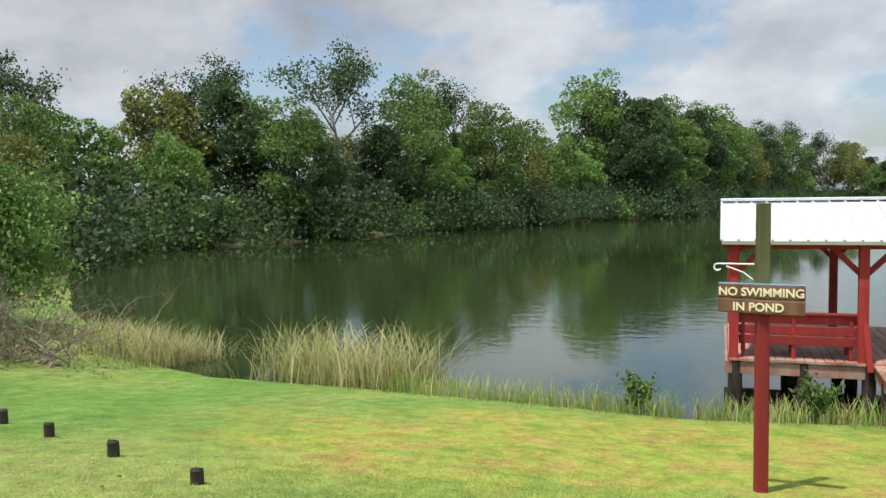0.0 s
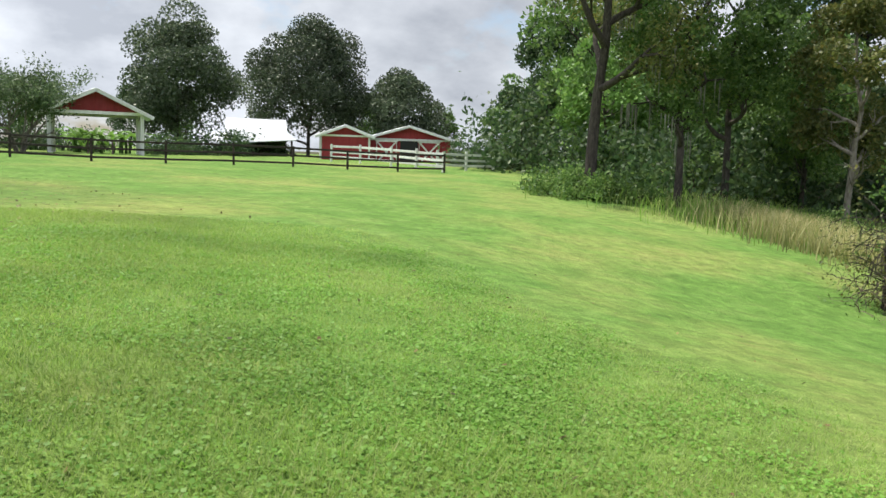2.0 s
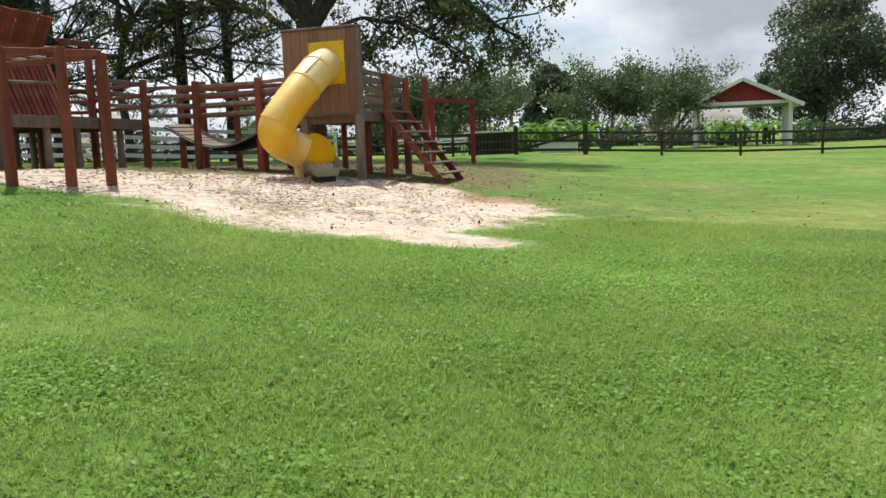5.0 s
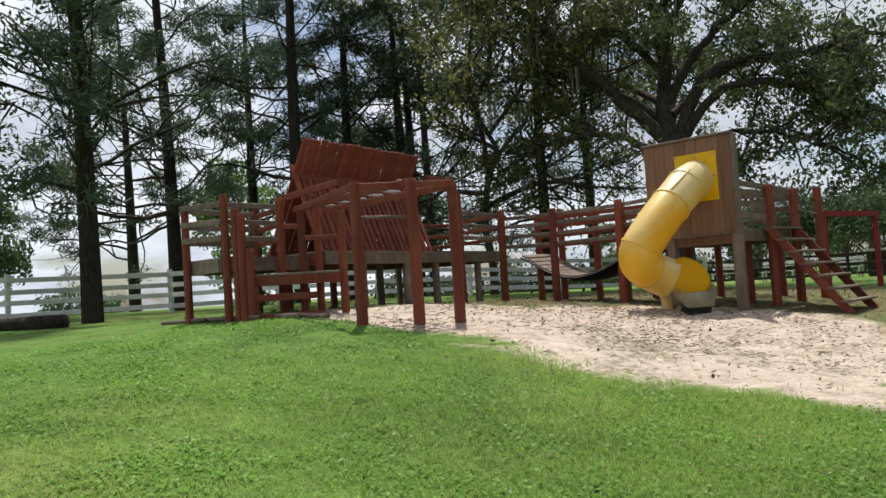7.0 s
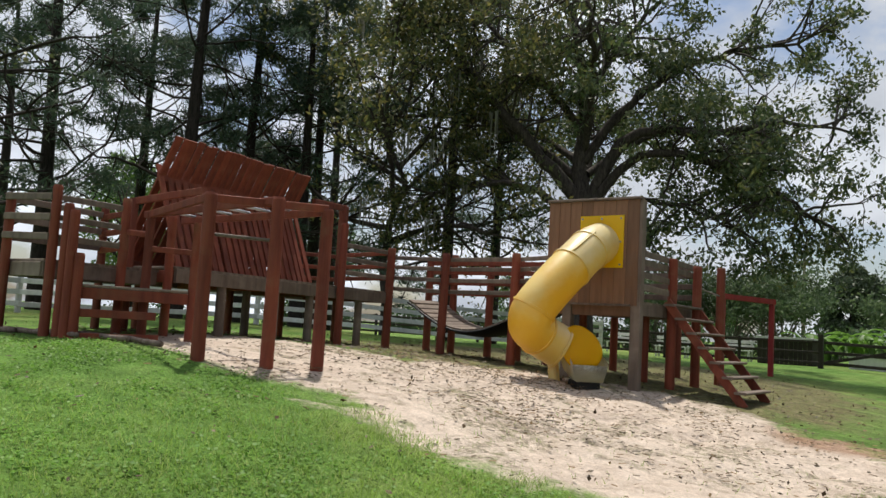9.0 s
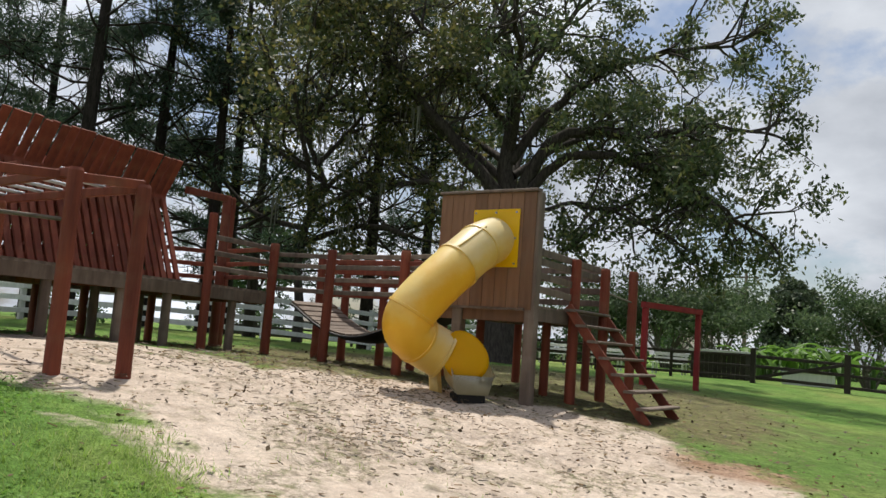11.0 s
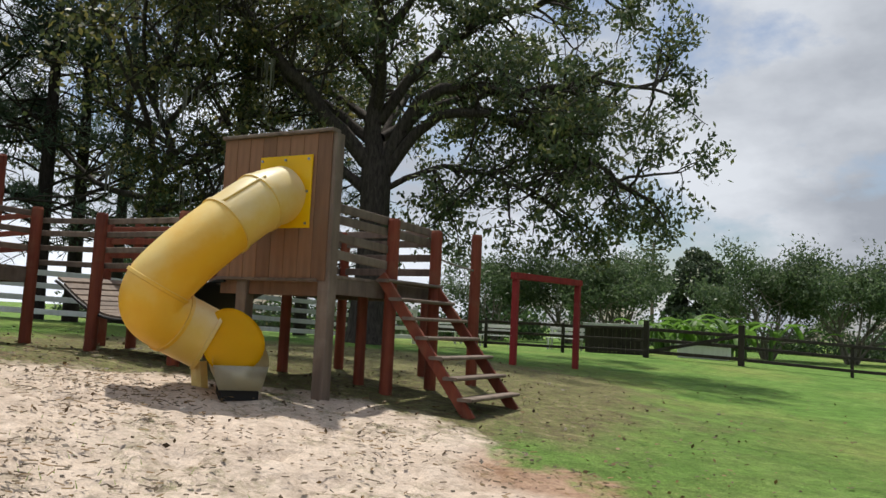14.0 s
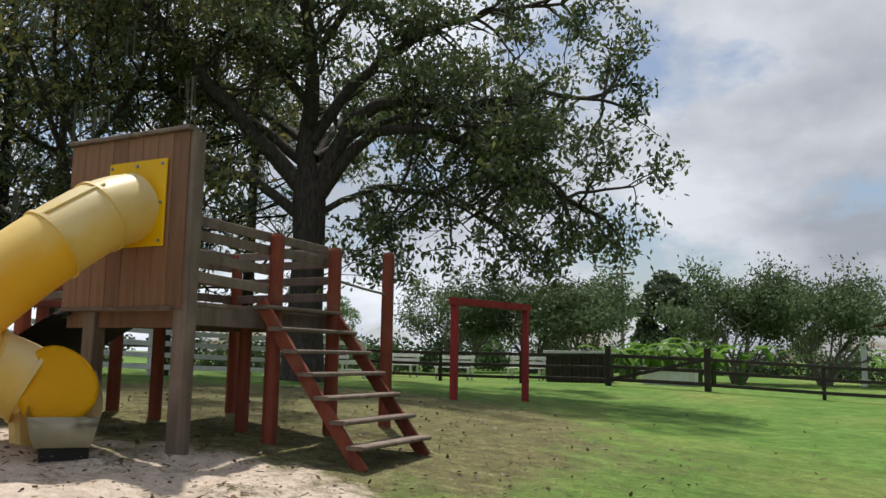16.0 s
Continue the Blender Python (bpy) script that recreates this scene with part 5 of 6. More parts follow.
def make_shade_oak():
    rng = np.random.default_rng(11)
    x, y = -6.4, 10.8
    z = gz(x, y)
    t = thing("shade_oak", "spreading oak with dark leaves and low limbs", "tree", (x, y, z))
    out, tips = [], []
    R = np.array([0.877, 0.48, 0.0])  # across the view
    F = np.array([-0.48, 0.877, 0.0])  # away from the viewer
    trunk = [np.array(p, float) for p in ((0, 0, -0.2), (0, 0, 0.35), (0.02, 0.0, 1.6), (0.05, 0.02, 3.2), (0.02, 0.0, 4.4), (0.0, 0.0, 5.0))]
    out.append((trunk, [0.74, 0.54, 0.43, 0.40, 0.42, 0.36]))
    # main limbs: across, away, height along each; thick and thin radius
    limbs = [
        (((0, 0, 4.5), (-0.15, 0.1, 6.2), (0.0, 0.2, 8.2), (-0.5, 0.2, 10.4), (-0.4, 0, 12.6)), 0.28, 0.07),
        (((0, 0, 4.6), (-1.3, -0.3, 6.0), (-2.8, -0.6, 7.6), (-4.4, -0.6, 9.4), (-6.0, -0.5, 11.0)), 0.24, 0.06),
        (((0.1, 0, 4.5), (1.1, -0.2, 6.5), (2.3, -0.4, 7.0), (3.6, -0.5, 6.8), (5.4, -0.4, 7.2), (7.4, -0.2, 7.2)), 0.22, 0.04),
        (((0.1, 0, 4.3), (1.4, -0.5, 5.9), (3.0, -0.8, 6.1), (4.2, -0.9, 5.7), (5.6, -1.0, 5.0), (6.6, -1.0, 4.3)), 0.17, 0.03),
        (((0, 0.1, 6.0), (1.0, 0.2, 7.6), (2.6, 0.4, 9.0), (4.6, 0.5, 9.8), (6.4, 0.4, 10.0)), 0.17, 0.04),
        (((0, 0, 3.9), (-1.4, -0.2, 4.9), (-2.9, -0.4, 5.1), (-4.6, -0.6, 4.7)), 0.15, 0.04),
        (((-0.1, 0.1, 5.4), (-2.0, 0.6, 6.8), (-4.2, 0.9, 7.6), (-6.6, 1.0, 7.6)), 0.15, 0.04),
        (((-0.1, 0, 7.0), (-1.6, -0.8, 8.6), (-3.2, -1.4, 10.0), (-4.4, -1.6, 11.6)), 0.13, 0.04),
        (((0, 0.2, 5.0), (0.3, 2.0, 6.8), (0.6, 4.0, 8.0), (0.5, 6.0, 8.6)), 0.16, 0.04),
        (((0, -0.1, 6.4), (0.2, -1.8, 8.0), (0, -3.6, 9.0), (-0.3, -5.2, 9.4)), 0.13, 0.03),
        (((-0.1, 0.2, 6.0), (-2.0, 2.4, 7.6), (-3.8, 4.4, 8.6)), 0.13, 0.04),
        (((0.1, 0.2, 5.6), (1.8, 2.0, 7.2), (3.8, 3.4, 8.0), (5.6, 4.0, 8.0)), 0.13, 0.04),
        (((0.1, 0, 8.4), (1.4, -0.4, 10.2), (2.8, -0.6, 11.8)), 0.11, 0.04),
        (((0.2, 0, 4.1), (1.5, -0.4, 4.7), (3.0, -0.6, 4.5), (4.6, -0.7, 3.9)), 0.09, 0.025)]
    for pts, r0, r1 in limbs:
        line = [np.array(q) for q in arc([R * a + F * b + np.array([0, 0, c]) for a, b, c in pts], 4)]
        line = [q + rng.normal(size=3) * 0.05 * min(1.0, i / 4) for i, q in enumerate(line)]
        n = len(line)
        out.append((line, list(np.linspace(r0, r1, n))))
        for i in range(int(n * 0.34), n):
            way = line[min(i + 1, n - 1)] - line[max(i - 1, 0)]
            for k in range(2 if i < n - 1 else 4):
                side = rng.normal(size=3) * np.array([1, 1, 0.7])
                d = way / np.linalg.norm(way) * rng.uniform(0.3, 0.9) + side / np.linalg.norm(side)
                grow(rng, line[i], d, rng.uniform(1.0, 2.0), 0.045, 2, out, tips, 0.5, -0.04, 3, 0.62)
    part_mesh("trunk", wood_mesh("trunk", out, 12, 0.012), M_BARK, t, smooth=True)
    tips = np.array(tips)
    # leaves hang in sprays on some of the twigs, with sky between them
    sprays = tips[rng.permutation(len(tips))[:int(0.17 * len(tips))]]
    right = sprays @ R > -0.8
    part_mesh("crown", crown_mesh("crown", rng, sprays[right], 40000, 0.19, 0.18, 0.085, 0.4), M_OAKLEAF, t)
    part_mesh("crown", crown_mesh("crown", rng, sprays[~right], 24000, 0.20, 0.17, 0.08, 0.4), M_OAKTURN, t, "leaves partly turning yellow")
    part_mesh("moss", moss_mesh(rng, tips[tips @ R < 0], 46), M_MOSS, t, "grey hanging moss")["kind"] = "stuff"


make_shade_oak()


# ---- pines


def pine(rng, h, label):
    t = thing("pine_tree", label, "pine", group="pines behind the playground")
    out, tips = [], []
    lean = rng.normal(size=2) * 0.015
    line = [np.array([lean[0] * s * h * s, lean[1] * s * h * s, -0.2 + (h + 0.2) * s]) for s in np.linspace(0, 1, 9)]
    out.append((line, list(np.linspace(0.27, 0.05, 9))))
    pv, pf, n = [], [], 0
    z = h * 0.17
    while z < h:
        s = z / h
        ln = (1 - s) * 4.2 * rng.uniform(0.6, 1.2) + 0.9
        a = rng.uniform(0, 6.28)
        way = np.array([math.cos(a), math.sin(a), rng.uniform(-0.05, 0.45)])
        c = np.array([lean[0] * s * z, lean[1] * s * z, z])
        grow(rng, c, way, ln, 0.055 * (1.2 - s), 1, out, tips, 0.5, 0.15, 4, 0.55)
        z += rng.uniform(0.20, 0.46)
    part_mesh("trunk", wood_mesh("trunk", out, 8, 0.010), M_BARKDARK, t, smooth=True)
    tips = np.array(tips)
    k = 13500
    tuft = tips[rng.permutation(len(tips))[:int(0.23 * len(tips))]]
    p = tuft[rng.integers(0, len(tuft), k)] + rng.normal(size=(k, 3)) * np.array([0.22, 0.22, 0.15])
    v, f = leaf_quads(rng, p, 0.34, 0.045, 0.1)
    part_mesh("crown", mesh_arrays("crown", v, f), M_PINELEAF, t)
    return t


rng_p = np.random.default_rng(5)
protos = [pine(rng_p, 15.5, "tall dark pine with long ragged branches"), pine(rng_p, 18.0, "tall dark pine with long ragged branches"), pine(rng_p, 13.0, "smaller dark pine with a bushy top")]
PINES = [(-12.9, -5.3), (-20.4, 0.9), (-21.6, 5.0), (-17.6, 6.6), (-16.0, 3.0), (-15.4, 7.4), (-18.0, 10.5), (-12.8, 12.4), (-25.5, -7.0), (-14.0, 17.5), (-22.0, 15.5), (-28, 3.0)]
for k, (x, y) in enumerate(PINES):
    m = pose(x, y, gz(x, y), 0, 0, 67 * k)
    if k < 3:
        protos[k].matrix_basis = m
    else:
        copy_thing(protos[k % 3], m)


# ---- broadleaf trees


def lobed_crown(name, rng, lobes, count, size, flat=0.8):
    """Leaves on the shells of many overlapping clumps, given as (centre, radius)."""
    c = np.array([q for q, _ in lobes])
    r = np.array([q for _, q in lobes])
    k = rng.choice(len(lobes), count, p=r ** 2 / np.sum(r ** 2))
    d = unit(rng.normal(size=(count, 3)) + np.array([0, 0, 0.25]))
    p = c[k] + d * (r[k] * rng.uniform(0.45, 1.12, count) ** 0.6)[:, None] * np.array([1, 1, flat])
    v, f = leaf_quads(rng, p, size, size * 0.6, 0.2)
    return mesh_arrays(name, v, f)



def broadleaf(rng, h, w, label, leafmat, bark, leaves=7000, size=0.34, group="", low=0.22, depth=3, name="tree", moss=0, open_=0.55, dense=0, foot=0.12):
    t = thing(name, label, "tree", group=group)
    out, tips = [], []
    hb = h * low
    line = [np.array([rng.normal() * 0.03 * h * s, rng.normal() * 0.03 * h * s, -0.3 + (h * 0.72) * s]) for s in np.linspace(0, 1, 7)]
    line[0][:2] = 0
    line[1][:2] *= 0.4
    out.append((line, list(np.linspace(0.0145 * h, 0.005 * h, 7))))
    n = 11
    for k in range(n):
        s = (k + 0.5) / n
        z = hb + (h * 0.74 - hb) * s
        a = k * 2.4 + rng.uniform(-0.4, 0.4)
        spread_w = w * (0.42 + 0.58 * math.sin(math.pi * min(1, 0.25 + 0.75 * s) ** 1.1))
        way = np.array([math.cos(a), math.sin(a), 0.30 + 0.9 * s])
        c = np.array([np.interp(z, [q[2] for q in line], [q[0] for q in line]), np.interp(z, [q[2] for q in line], [q[1] for q in line]), z])
        grow(rng, c, way, spread_w * (0.24 if dense else 0.52), 0.009 * h * (1.1 - 0.6 * s), depth - 1, out, tips, 0.45, 0.14, 3, 0.62)
    grow(rng, line[-1], (0, 0, 1), h * (0.06 if dense else 0.16), 0.006 * h, depth - 1, out, tips, 0.45, 0.2, 3, 0.62)
    part_mesh("trunk", wood_mesh("trunk", out, 8, 0.02), bark, t, smooth=True)
    if dense:
        # clumps fill a rounded envelope, each on a branch of its own
        lobes = []
        for k in range(dense):
            d = unit(rng.normal(size=3))
            q = d * rng.uniform(0.35, 1.0) ** 0.5
            z = h * (foot + 1) / 2 + q[2] * h * (1 - foot) * 0.42
            wide = w * 0.40 * (1.0 if z < h * 0.65 else 0.9)
            lobes.append((np.array([q[0] * wide, q[1] * wide, z]), w * rng.uniform(0.10, 0.17)))
        part_mesh("crown", lobed_crown("crown", rng, lobes, leaves, size), leafmat, t)
    else:
        part_mesh("crown", crown_mesh("crown", rng, tips, leaves, open_, size, size * 0.6, 0.2), leafmat, t)
    if moss:
        part_mesh("moss", moss_mesh(rng, tips, moss), M_MOSS, t, "grey hanging moss")["kind"] = "stuff"
    return t


def shrub(rng, h, w, label, leafmat, leaves=3000, size=0.26, group="", name="shrub"):
    t = thing(name, label, "shrub", group=group)
    out, tips = [], []
    for k in range(10):
        a = k * 2.4
        way = np.array([math.cos(a) * w / h, math.sin(a) * w / h, 1.1])
        grow(rng, (math.cos(a) * 0.1 * w, math.sin(a) * 0.1 * w, -0.1), way, h * 0.50, 0.03, 2, out, tips, 0.5, 0.05, 3, 0.62)
    part_mesh("stem", wood_mesh("stem", out, 5, 0.012), M_BARK, t, smooth=True)
    tips = np.array(tips)
    low = tips * np.array([1.05, 1.05, 0.35])
    part_mesh("foliage", crown_mesh("foliage", rng, np.concatenate([tips, low]), leaves, 0.10 * h, size, size * 0.6, 0.2), leafmat, t)
    return t


def place(proto, spots, rng, zoff=0.0, smin=0.85, smax=1.15, wood=False):
    """The prototype goes to the first spot, copies to the rest."""
    for k, (x, y) in enumerate(spots):
        s = rng.uniform(smin, smax) * (0.78 if wood and 44 < x < 66 and -4 < y < 32 else 0.6 if wood and y > 60 else 1.36 if wood and x > 128 else 1.04 if wood and y < 15 else 1.0)
        m = pose(x, y, gz(x, y) + zoff, 0, 0, rng.uniform(0, 360))
        ob = proto if k == 0 else copy_thing(proto, m)
        ob.matrix_basis = m @ Matrix.Diagonal((s, s, s * rng.uniform(0.92, 1.08), 1))


rt = np.random.default_rng(21)
W = "woods round the pond"
wood_kinds = [
    broadleaf(rt, 15.5, 9.5, "tall green broadleaf tree on the far bank", M_LEAF, M_BARK, 7800, 0.38, W, 0.12, dense=48, foot=0.0),
    broadleaf(rt, 13.0, 9.0, "dark green broadleaf tree on the far bank", M_LEAFDARK, M_BARKDARK, 7800, 0.38, W, 0.10, dense=46, foot=0.0),
    broadleaf(rt, 12.0, 8.5, "broadleaf tree turning yellow on the far bank", M_LEAFAUTUMN, M_BARKPALE, 6500, 0.36, W, 0.12, dense=38, foot=0.08),
    broadleaf(rt, 17.0, 8.5, "tall open-crowned tree with a pale trunk", M_LEAFDARK, M_BARKPALE, 5200, 0.36, W, 0.25),
    broadleaf(rt, 11.0, 8.0, "bright green rounded tree on the far bank", M_LEAFBRIGHT, M_BARK, 7000, 0.37, W, 0.10, dense=42, foot=0.0)]
far_line = [(46, 3), (60, 11.5), (66, 7), (71, 0), (85, -6.5), (100, -16.5), (124, -32), (136, -46), (185, -62), (250, -95), (290, -170), (300, -230)]
spots = {k: [] for k in range(5)}
bush_spots = []
for (ax, ay), (bx, by) in zip(far_line, far_line[1:]):
    ln = math.hypot(bx - ax, by - ay)
    nx, ny = -(by - ay) / ln, (bx - ax) / ln  # to the land side
    step = 5.2 if ln < 40 else 8.5
    for k in range(max(1, int(ln / step))):
        s = (k + rt.uniform(0.2, 0.8)) * step / ln
        for row, back in enumerate((3.2, 8.5, 15.0)):
            if row == 2 and rt.uniform() < 0.75:
                continue
            o = back + rt.uniform(-1.2, 1.8)
            px, py = ax + (bx - ax) * s + nx * o + rt.uniform(-1.5, 1.5), ay + (by - ay) * s + ny * o
            kind = rt.choice(5, p=[0.27, 0.30, 0.16, 0.17, 0.10]) if row else rt.choice(5, p=[0.2, 0.42, 0.16, 0.04, 0.18])
            spots[int(kind)].append((px, py))
        for j in (0, 1, 2, 3):
            o = 0.6 + rt.uniform(0, 1.0) + 4.0 * (j % 2)
            bush_spots.append((ax + (bx - ax) * (s + j * 0.25 * step / ln) + nx * o, ay + (by - ay) * (s + j * 0.25 * step / ln) + ny * o))
# woods beside the lawn and behind the barns
for x, y, k in ((40, 18, 4), (35, 22, 4), (48, 20, 0), (38, 28, 0), (44, 30, 4), (41, 38, 1), (48, 42, 0), (54, 36, 2), (46, 52, 4), (41, 60.5, 4), (52, 62, 1), (60, 50, 3),
                (34, 68, 0), (62, 26, 0), (58, 30, 1), (66, 20, 3), (70, 30, 1), (12, 86, 1), (0, 92, 0), (-10, 84, 1), (-22, 88, 3), (-34, 80, 1), (-22, 74, 4), (18, 92, 0), (28, 90, 1), (-46, 70, 0), (-58, 50, 1), (-62, 30, 0), (-64, 8, 1), (-70, -15, 0), (-66, -40, 2), (-40, 95, 0), (42, 84, 1), (56, 78, 0)):
    spots[k].append((x, y))
for k, proto in enumerate(wood_kinds):
    place(proto, spots[k], rt, smin=0.70, smax=1.05, wood=True)
bank_shrubs = [shrub(rt, 4.2, 4.6, "dense dark shrub overhanging the water", M_LEAFDARK, 2200, 0.30, "shrubs on the far bank"),
               shrub(rt, 3.2, 4.0, "grey-green shrub at the water's edge", M_LEAF, 2000, 0.28, "shrubs on the far bank"),
               shrub(rt, 5.4, 5.0, "tall dark thicket at the water's edge", M_LEAFDARK, 2400, 0.33, "shrubs on the far bank")]
# undergrowth in the shade behind the marsh
thicket = [(34, 12.5), (37, 13), (40, 12), (43, 10.5), (36, 16), (39.5, 17), (43, 17.5), (46.5, 12), (47, 17), (33, 19), (50, 14), (41, 22), (45, 24), (38, 24), (36, 30), (42, 30)]
for k, proto in enumerate(bank_shrubs):
    place(proto, bush_spots[k::3] + thicket[k::3], rt, smin=0.9, smax=1.35)

# trees that stand by the lawn
edge_trees = [
    (broadleaf(rt, 17.0, 6.0, "tall thin-leaved tree with hanging moss beside the lawn", M_LEAFAUTUMN, M_BARK, 26000, 0.15, "", 0.22, moss=46, open_=0.42), (25.6, 8.9)),
    (broadleaf(rt, 11.5, 5.4, "dark mossy tree at the edge of the lawn", M_LEAF, M_BARK, 15000, 0.17, "", 0.18, moss=24, dense=34, foot=0.22), (28.6, 7.4)),
    (broadleaf(rt, 12.5, 6.5, "green tree in a clump beside the marsh", M_LEAF, M_BARK, 14000, 0.21, "", 0.2, dense=36, foot=0.22), (32.3, 9.0)),
    (broadleaf(rt, 18.5, 9.5, "very tall dark tree above the clump", M_LEAFDARK, M_BARKDARK, 17000, 0.28, "", 0.3, dense=44, foot=0.35), (43.0, 14.2)),
    (broadleaf(rt, 10.5, 5.2, "yellow-green tree at the marsh edge", M_LEAFAUTUMN, M_BARKPALE, 13000, 0.19, "", 0.15, dense=32, foot=0.12), (35.0, 5.2)),
    (broadleaf(rt, 9.0, 6.0, "leafy green tree at the marsh edge", M_LEAF, M_BARK, 12000, 0.22, "", 0.12, dense=32, foot=0.1), (37.5, 9.8)),
    (broadleaf(rt, 10.9, 10.0, "broad dark evergreen oak behind the pavilion", M_OAKDENSE, M_BARK, 34000, 0.24, "", 0.05, dense=60, foot=0.02), (13.6, 45.5)),
    (broadleaf(rt, 13.6, 14.6, "broad grey-green oak behind the barns", M_OAKDENSE, M_BARK, 44000, 0.28, "", 0.05, dense=70, foot=0.02), (27.4, 62.0)),
    (broadleaf(rt, 9.0, 9.0, "dark oak at the end of the barn", M_OAKDENSE, M_BARK, 20000, 0.28, "", 0.05, dense=46, foot=0.02), (36.0, 58.5)),
    (broadleaf(rt, 6.6, 5.4, "dark rounded tree far beyond the fence", M_OAKDENSE, M_BARKDARK, 14000, 0.26, "", 0.12, dense=36, foot=0.05), (-5.4, 47.0)),
]
for ob, (x, y) in edge_trees:
    ob.matrix_basis = pose(x, y, gz(x, y), 0, 0, rt.uniform(0, 360))


ro = np.random.default_rng(33)
side_oak = broadleaf(ro, 11.5, 9.0, "olive-leaved oak turning yellow behind the playground", M_OAKTURN, M_BARK, 12000, 0.17, "", 0.25, depth=3, open_=0.38, name="side_oak")
side_oak.matrix_basis = pose(-12.4, 8.6, gz(-12.4, 8.6), 0, 0, 40)


def make_limb_tree():
    rng = np.random.default_rng(4)
    x, y = -19.5, -11.5
    t = thing("old_oak", "old oak with long thinly leaved limbs", "tree", (x, y, gz(x, y)))
    out, tips = [], []
    out.append(([np.array(p, float) for p in ((0, 0, -0.2), (0.05, 0, 2.0), (0, 0.1, 4.5), (0.1, 0.1, 7.5), (0.0, 0.0, 10.0))], [0.42, 0.34, 0.30, 0.2, 0.1]))
    for z, a, up, ln in ((4.6, 0.3, 0.45, 5.2), (5.4, 0.75, 0.55, 5.4), (6.4, 0.05, 0.4, 5.0), (7.4, 1.1, 0.6, 4.6), (8.6, 0.5, 0.5, 4.8), (7.0, 3.4, 0.5, 4.4), (6.0, 2.2, 0.5, 4.2), (8.8, 4.6, 0.6, 4.0)):
        grow(rng, (0.05, 0.1, z), (math.cos(a), math.sin(a), up), ln, 0.13, 3, out, tips, 0.55, -0.05, 3, 0.66)
    part_mesh("trunk", wood_mesh("trunk", out, 10, 0.012), M_BARK, t, smooth=True)
    part_mesh("crown", crown_mesh("crown", rng, np.array(tips)[rng.permutation(len(tips))[:len(tips) // 2]], 15000, 0.25, 0.17, 0.08, 0.3), M_OAKLEAF, t)


make_limb_tree()


def make_crape(rng, label):
    """Many pale stems from one foot and a vase-shaped crown."""
    t = thing("crape_myrtle", label, "tree", group="crape myrtles beyond the fence")
    out, tips = [], []
    for k in range(8):
        a = k * 0.785 + rng.uniform(-0.2, 0.2)
        way = np.array([math.cos(a) * 0.42, math.sin(a) * 0.42, 1.0])
        grow(rng, (math.cos(a) * 0.15, math.sin(a) * 0.15, -0.1), way, 2.4, 0.065, 3, out, tips, 0.28, 0.15, 3, 0.60)
    part_mesh("stem", wood_mesh("stem", out, 6, 0.014), M_BARKPALE, t, smooth=True)
    part_mesh("crown", crown_mesh("crown", rng, [p for p in tips if p[2] > 1.9], 13000, 0.30, 0.17, 0.085, 0.1), M_CRAPE, t)
    return t


cm = make_crape(rt, "multi-stemmed crape myrtle with a feathery crown")
place(cm, [(1.2, 29.6), (4.3, 31.2), (-5.4, 29.5), (-8.2, 31.0), (-11.5, 30.0)], rt, smin=0.98, smax=1.08)


def make_banana(rng):
    t = thing("banana_clump", "clump of banana plants with broad pale leaves", "plant", group="banana plants beyond the fence")
    for k in range(46):
        vs, fs = [], []
        a, ln = rng.uniform(0, 6.28), rng.uniform(1.0, 1.7)
        bx, by = rng.normal(size=2) * np.array([1.5, 0.5])
        z0 = rng.uniform(0.3, 0.8)
        d = np.array([math.cos(a), math.sin(a)])
        s = np.array([-d[1], d[0]])
        for i in range(7):
            u = i / 6
            z = z0 + ln * (1.25 * u - 0.85 * u * u)
            wd = 0.125 * math.sin(math.pi * min(1, 0.12 + 0.9 * u)) + 0.01
            c = np.array([bx, by]) + d * 0.75 * ln * u
            vs += [[*(c - s * wd), z + 0.05], [*c, z], [*(c + s * wd), z + 0.05]]
        for i in range(6):
            q = 3 * i
            fs += [[q, q + 1, q + 4, q + 3], [q + 1, q + 2, q + 5, q + 4]]
        part_mesh("leaf", mesh_arrays("leaf", vs, fs), M_BANANA, t)
    for x, y in rng.normal(size=(9, 2)) * np.array([1.4, 0.4]):
        bm = bmesh.new()
        pipe(bm, [(x, y, -0.1), (x, y, 0.5), (x, y, 1.1)], [0.09, 0.08, 0.05], 8)
        part("stem", bm, M_LEAF, t)
    return t


place(make_banana(rt), [(-1.6, 25.6), (0.3, 26.4), (7.4, 38.5), (9.6, 39.2)], rt, smin=0.95, smax=1.1)

# small shrubs below the lawn-edge trees
lawn_shrubs = shrub(rt, 1.5, 2.2, "low leafy shrub at the lawn's edge", M_LEAF, 2600, 0.15, "shrubs at the lawn edge")
place(lawn_shrubs, [(24.8, 8.4), (26.2, 7.9), (25.4, 10.0), (33.5, 4.4), (36.5, 3.0), (39, 2.4), (24.4, 9.6)], rt)
back_shrubs = shrub(rt, 2.4, 3.4, "dark hedge shrub beyond the fences", M_LEAFDARK, 2800, 0.20, "shrubs beyond the fences")
place(back_shrubs, [(-14, 30), (-17.5, 31), (-21, 29), (12.5, 38), (15.5, 41), (-9, 37), (-5, 39), (-1, 39), (3, 40), (6.5, 43), (-13, 35), (-25, 27), (20, 50), (-30, 22), (-34, 14), (-36, 4), (-38, -6), (37, 36), (34, 33), (36, 42), (41, 33)], rt, smin=0.8, smax=1.3)

# ---- bush, dead trunk and brambles on the near bank


